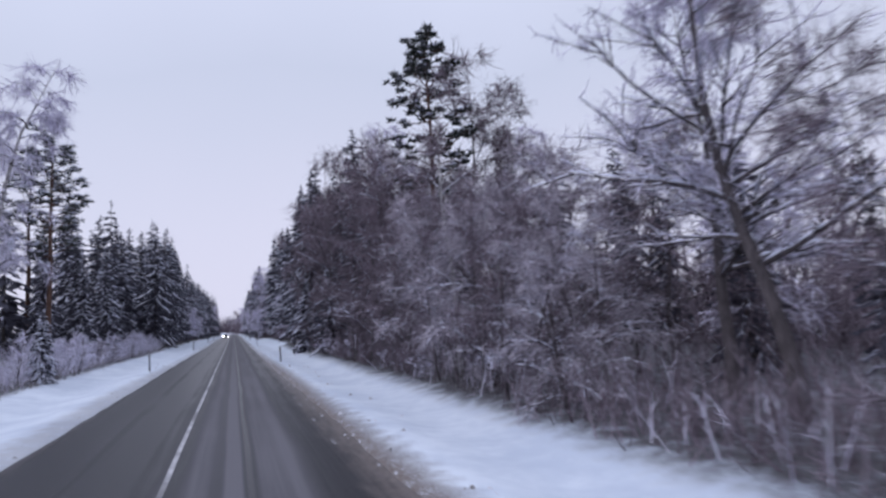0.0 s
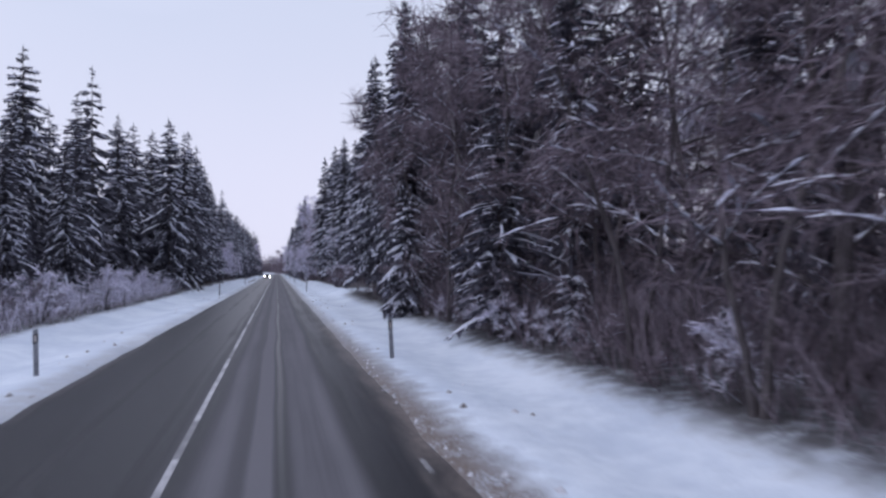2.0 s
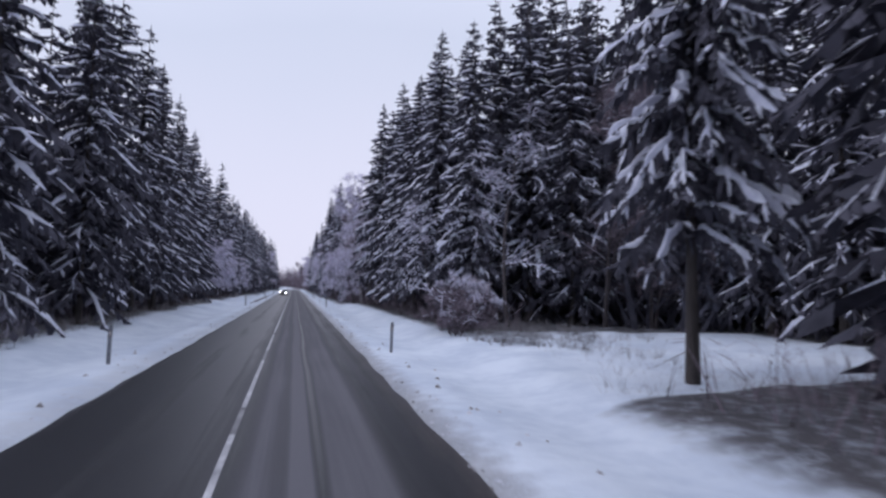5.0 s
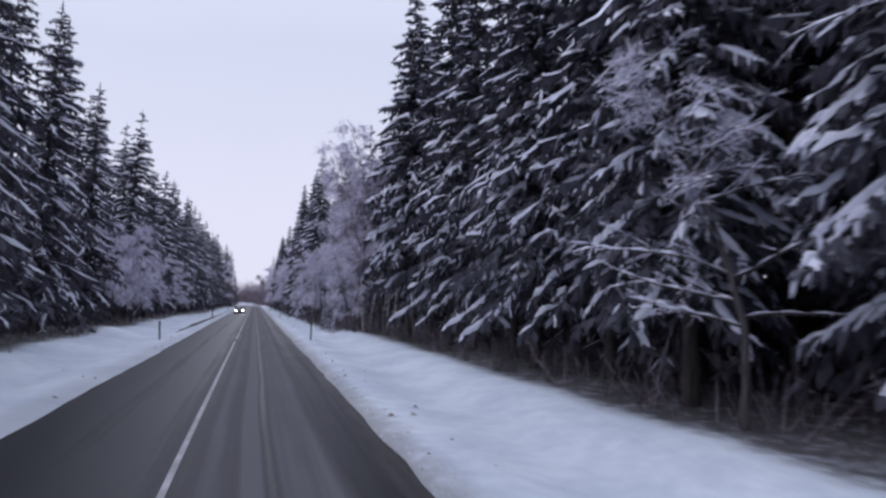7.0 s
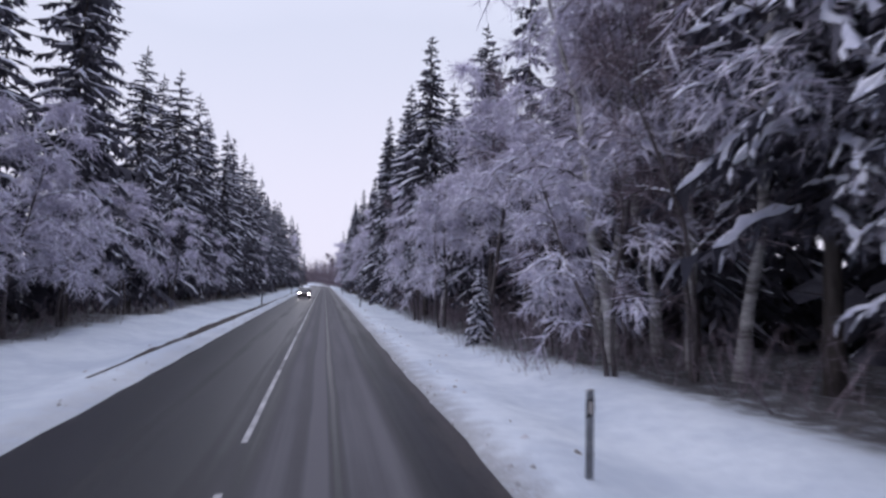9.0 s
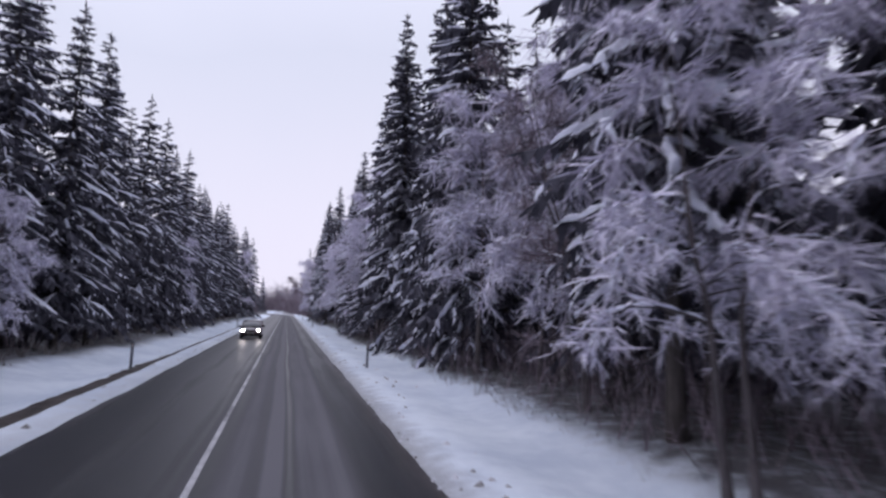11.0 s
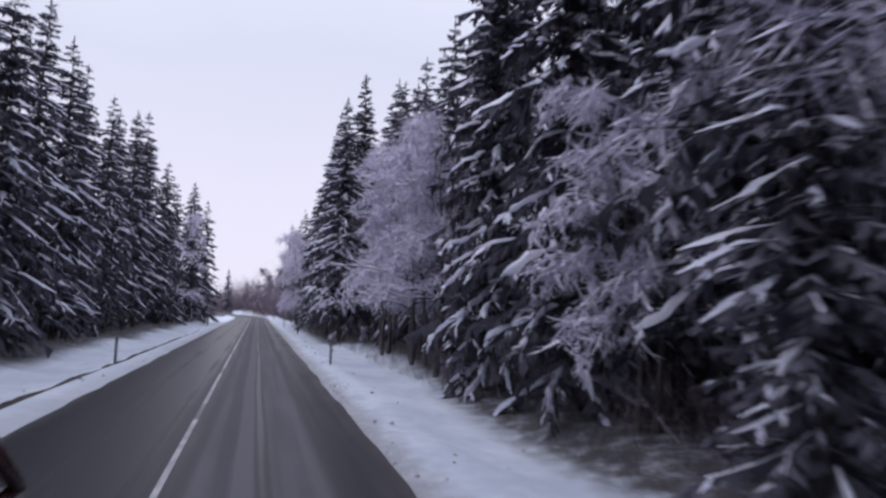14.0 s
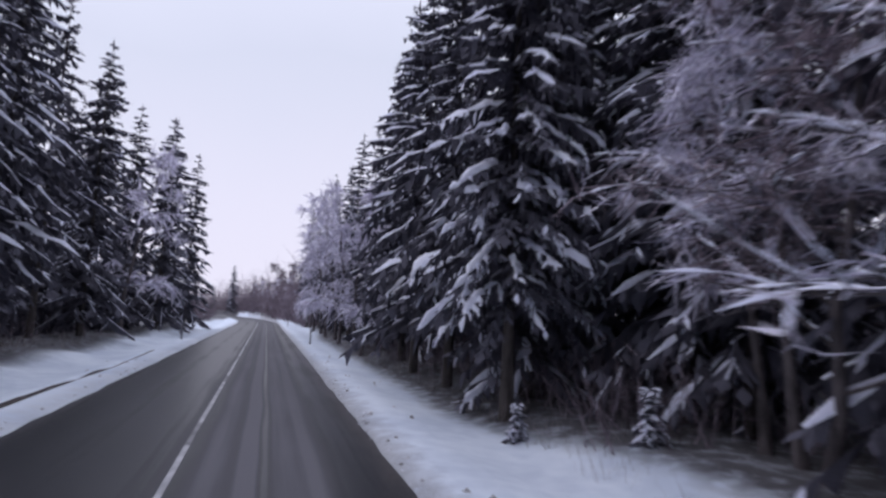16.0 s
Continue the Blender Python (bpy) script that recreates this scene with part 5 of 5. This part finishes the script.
def car(x, y, heading):
    root = new("car")

    def soften(bm):
        for f in bm.faces:
            f.smooth = True
        return bm

    # nose at -y, tail at +y
    body = [ring_at(-2.02, 0.62, 0.36, 0.52, 0.04, 0.04), ring_at(-1.98, 0.72, 0.26, 0.62), ring_at(-1.86, 0.80, 0.20, 0.74), ring_at(-1.60, 0.85, 0.19, 0.82), ring_at(-1.10, 0.87, 0.19, 0.90),
            ring_at(-0.80, 0.875, 0.19, 0.95), ring_at(0.2, 0.88, 0.19, 0.96), ring_at(1.2, 0.875, 0.19, 0.98), ring_at(1.75, 0.84, 0.21, 0.98), ring_at(2.0, 0.78, 0.28, 0.94), ring_at(2.08, 0.70, 0.36, 0.86)]
    part("body", soften(loft(body)), CAR_PAINT, root, "dark maroon painted body")
    cabin = [ring_at(-0.95, 0.74, 0.90, 0.96, 0.02, 0.02), ring_at(-0.55, 0.73, 0.90, 1.22, 0.02, 0.05), ring_at(-0.10, 0.68, 0.90, 1.44, 0.02, 0.07), ring_at(0.5, 0.66, 0.90, 1.48, 0.02, 0.08), ring_at(1.3, 0.65, 0.90, 1.45, 0.02, 0.08),
             ring_at(1.75, 0.66, 0.90, 1.26, 0.02, 0.06), ring_at(2.0, 0.68, 0.88, 0.98, 0.02, 0.02)]
    part("window_glass", soften(loft(cabin)), CAR_GLASS, root, "dark glass all round the cabin")
    roof = [ring_at(-0.16, 0.66, 1.425, 1.445, 0.01, 0.008), ring_at(0.1, 0.685, 1.43, 1.478, 0.01, 0.02), ring_at(0.6, 0.68, 1.44, 1.505, 0.01, 0.03), ring_at(1.2, 0.67, 1.42, 1.482, 0.01, 0.03), ring_at(1.5, 0.66, 1.37, 1.415, 0.01, 0.02)]
    part("roof", soften(loft(roof)), CAR_PAINT, root)
    for sgn in (-1, 1):
        for pts, r in (([(0.79, -0.98, 0.93), (0.735, -0.45, 1.25), (0.675, -0.08, 1.45)], 0.035), ([(0.80, 0.45, 0.94), (0.70, 0.50, 1.46)], 0.045), ([(0.79, 1.80, 0.94), (0.68, 1.42, 1.42)], 0.07)):
            s = Soup()
            s.tube([Vector((sgn * a, b, c)) for a, b, c in pts], [r] * len(pts), 8)
            child("pillar", s.mesh("pillar", CAR_PAINT, True), root)
        mirror = part("wing_mirror", rounded_box(0.20, 0.14, 0.15, (sgn * 0.98, -0.62, 1.02), 0.045, 3), CAR_BLACK, root, "black wing mirror")
        part("mirror_arm", rounded_box(0.12, 0.05, 0.05, (sgn * 0.86, -0.62, 0.97), 0.015, 2), CAR_BLACK, mirror)
        lens = ((0.40, -1.99, 0.57), (0.64, -1.95, 0.56), (0.80, -1.76, 0.62), (0.83, -1.60, 0.82), (0.62, -1.82, 0.80), (0.42, -1.92, 0.72))
        lamp = [[(sgn * a, b, c) for a, b, c in lens], [(sgn * a * 0.98, b + 0.12, c) for a, b, c in lens]]
        headlight = part("headlight", loft(lamp), LAMP_GLASS, root, "lit headlight behind clear glass")
        bm = bmesh.new()
        bmesh.ops.create_uvsphere(bm, u_segments=16, v_segments=8, radius=0.105, matrix=Matrix.Translation((sgn * 0.60, -1.895, 0.68)) @ Matrix.Diagonal((1.35, 0.5, 0.85, 1)))
        part("bulb", soften(bm), LAMP_ON, headlight, "glowing warm white bulb")
        part("turn_signal", rounded_box(0.16, 0.06, 0.07, (sgn * 0.66, -1.90, 0.50), 0.02, 2), SIGNAL, root, "amber lens in the bumper")
        for wy in (-1.28, 1.28):
            wheel = new("wheel")
            wheel.parent = root
            wheel.matrix_local = pose(sgn * 0.76, wy, 0.31, 0, 90, 0)
            bm = bmesh.new()
            bmesh.ops.create_cone(bm, cap_ends=True, segments=28, radius1=0.31, radius2=0.31, depth=0.19)
            bmesh.ops.bevel(bm, geom=bm.edges[:], offset=0.025, segments=2, affect="EDGES")
            part("tyre", bm, TYRE, wheel, "black tyre")
            bm = bmesh.new()
            bmesh.ops.create_cone(bm, cap_ends=True, segments=24, radius1=0.20, radius2=0.20, depth=0.20)
            bmesh.ops.inset_region(bm, faces=[f for f in bm.faces if abs(f.normal.z) > 0.9], thickness=0.03, depth=-0.02)
            part("rim", bm, RIM, wheel, "grey alloy rim")
    part("grille", rounded_box(0.80, 0.06, 0.12, (0, -1.99, 0.63), 0.03, 2), CAR_BLACK, root, "black grille")
    part("lower_intake", rounded_box(1.10, 0.08, 0.13, (0, -1.985, 0.33), 0.03, 2), CAR_BLACK, root, "black lower air intake")
    bumper = [ring_at(-2.07, 0.66, 0.38, 0.52, 0.03, 0.03), ring_at(-2.03, 0.76, 0.36, 0.55, 0.03, 0.03), ring_at(-1.88, 0.83, 0.36, 0.55, 0.03, 0.03)]
    part("bumper", soften(loft(bumper)), CAR_PAINT, root)
    part("number_plate", rounded_box(0.52, 0.015, 0.11, (0, -2.082, 0.45), 0.004, 1), PLATE, root, "pale plate with a dark bar")
    part("plate_bar", rounded_box(0.40, 0.008, 0.06, (0, -2.092, 0.45), 0.002, 1), CAR_BLACK, root, "dark bar")
    for a, b in ((-0.62, 0.0), (0.05, 0.62)):
        s = Soup()
        s.tube([Vector((a, -0.99, 0.975)), Vector((b, -0.86, 1.02))], [0.012, 0.008], 5)
        child("wiper", s.mesh("wiper", CAR_BLACK), root, "black wiper")
    root.matrix_world = pose(x, y, 0.02, 0, 0, heading)
    return tagged(root, "dark maroon hatchback with lit headlights on the road", "car")


car(-1.52, 217.75, 0)
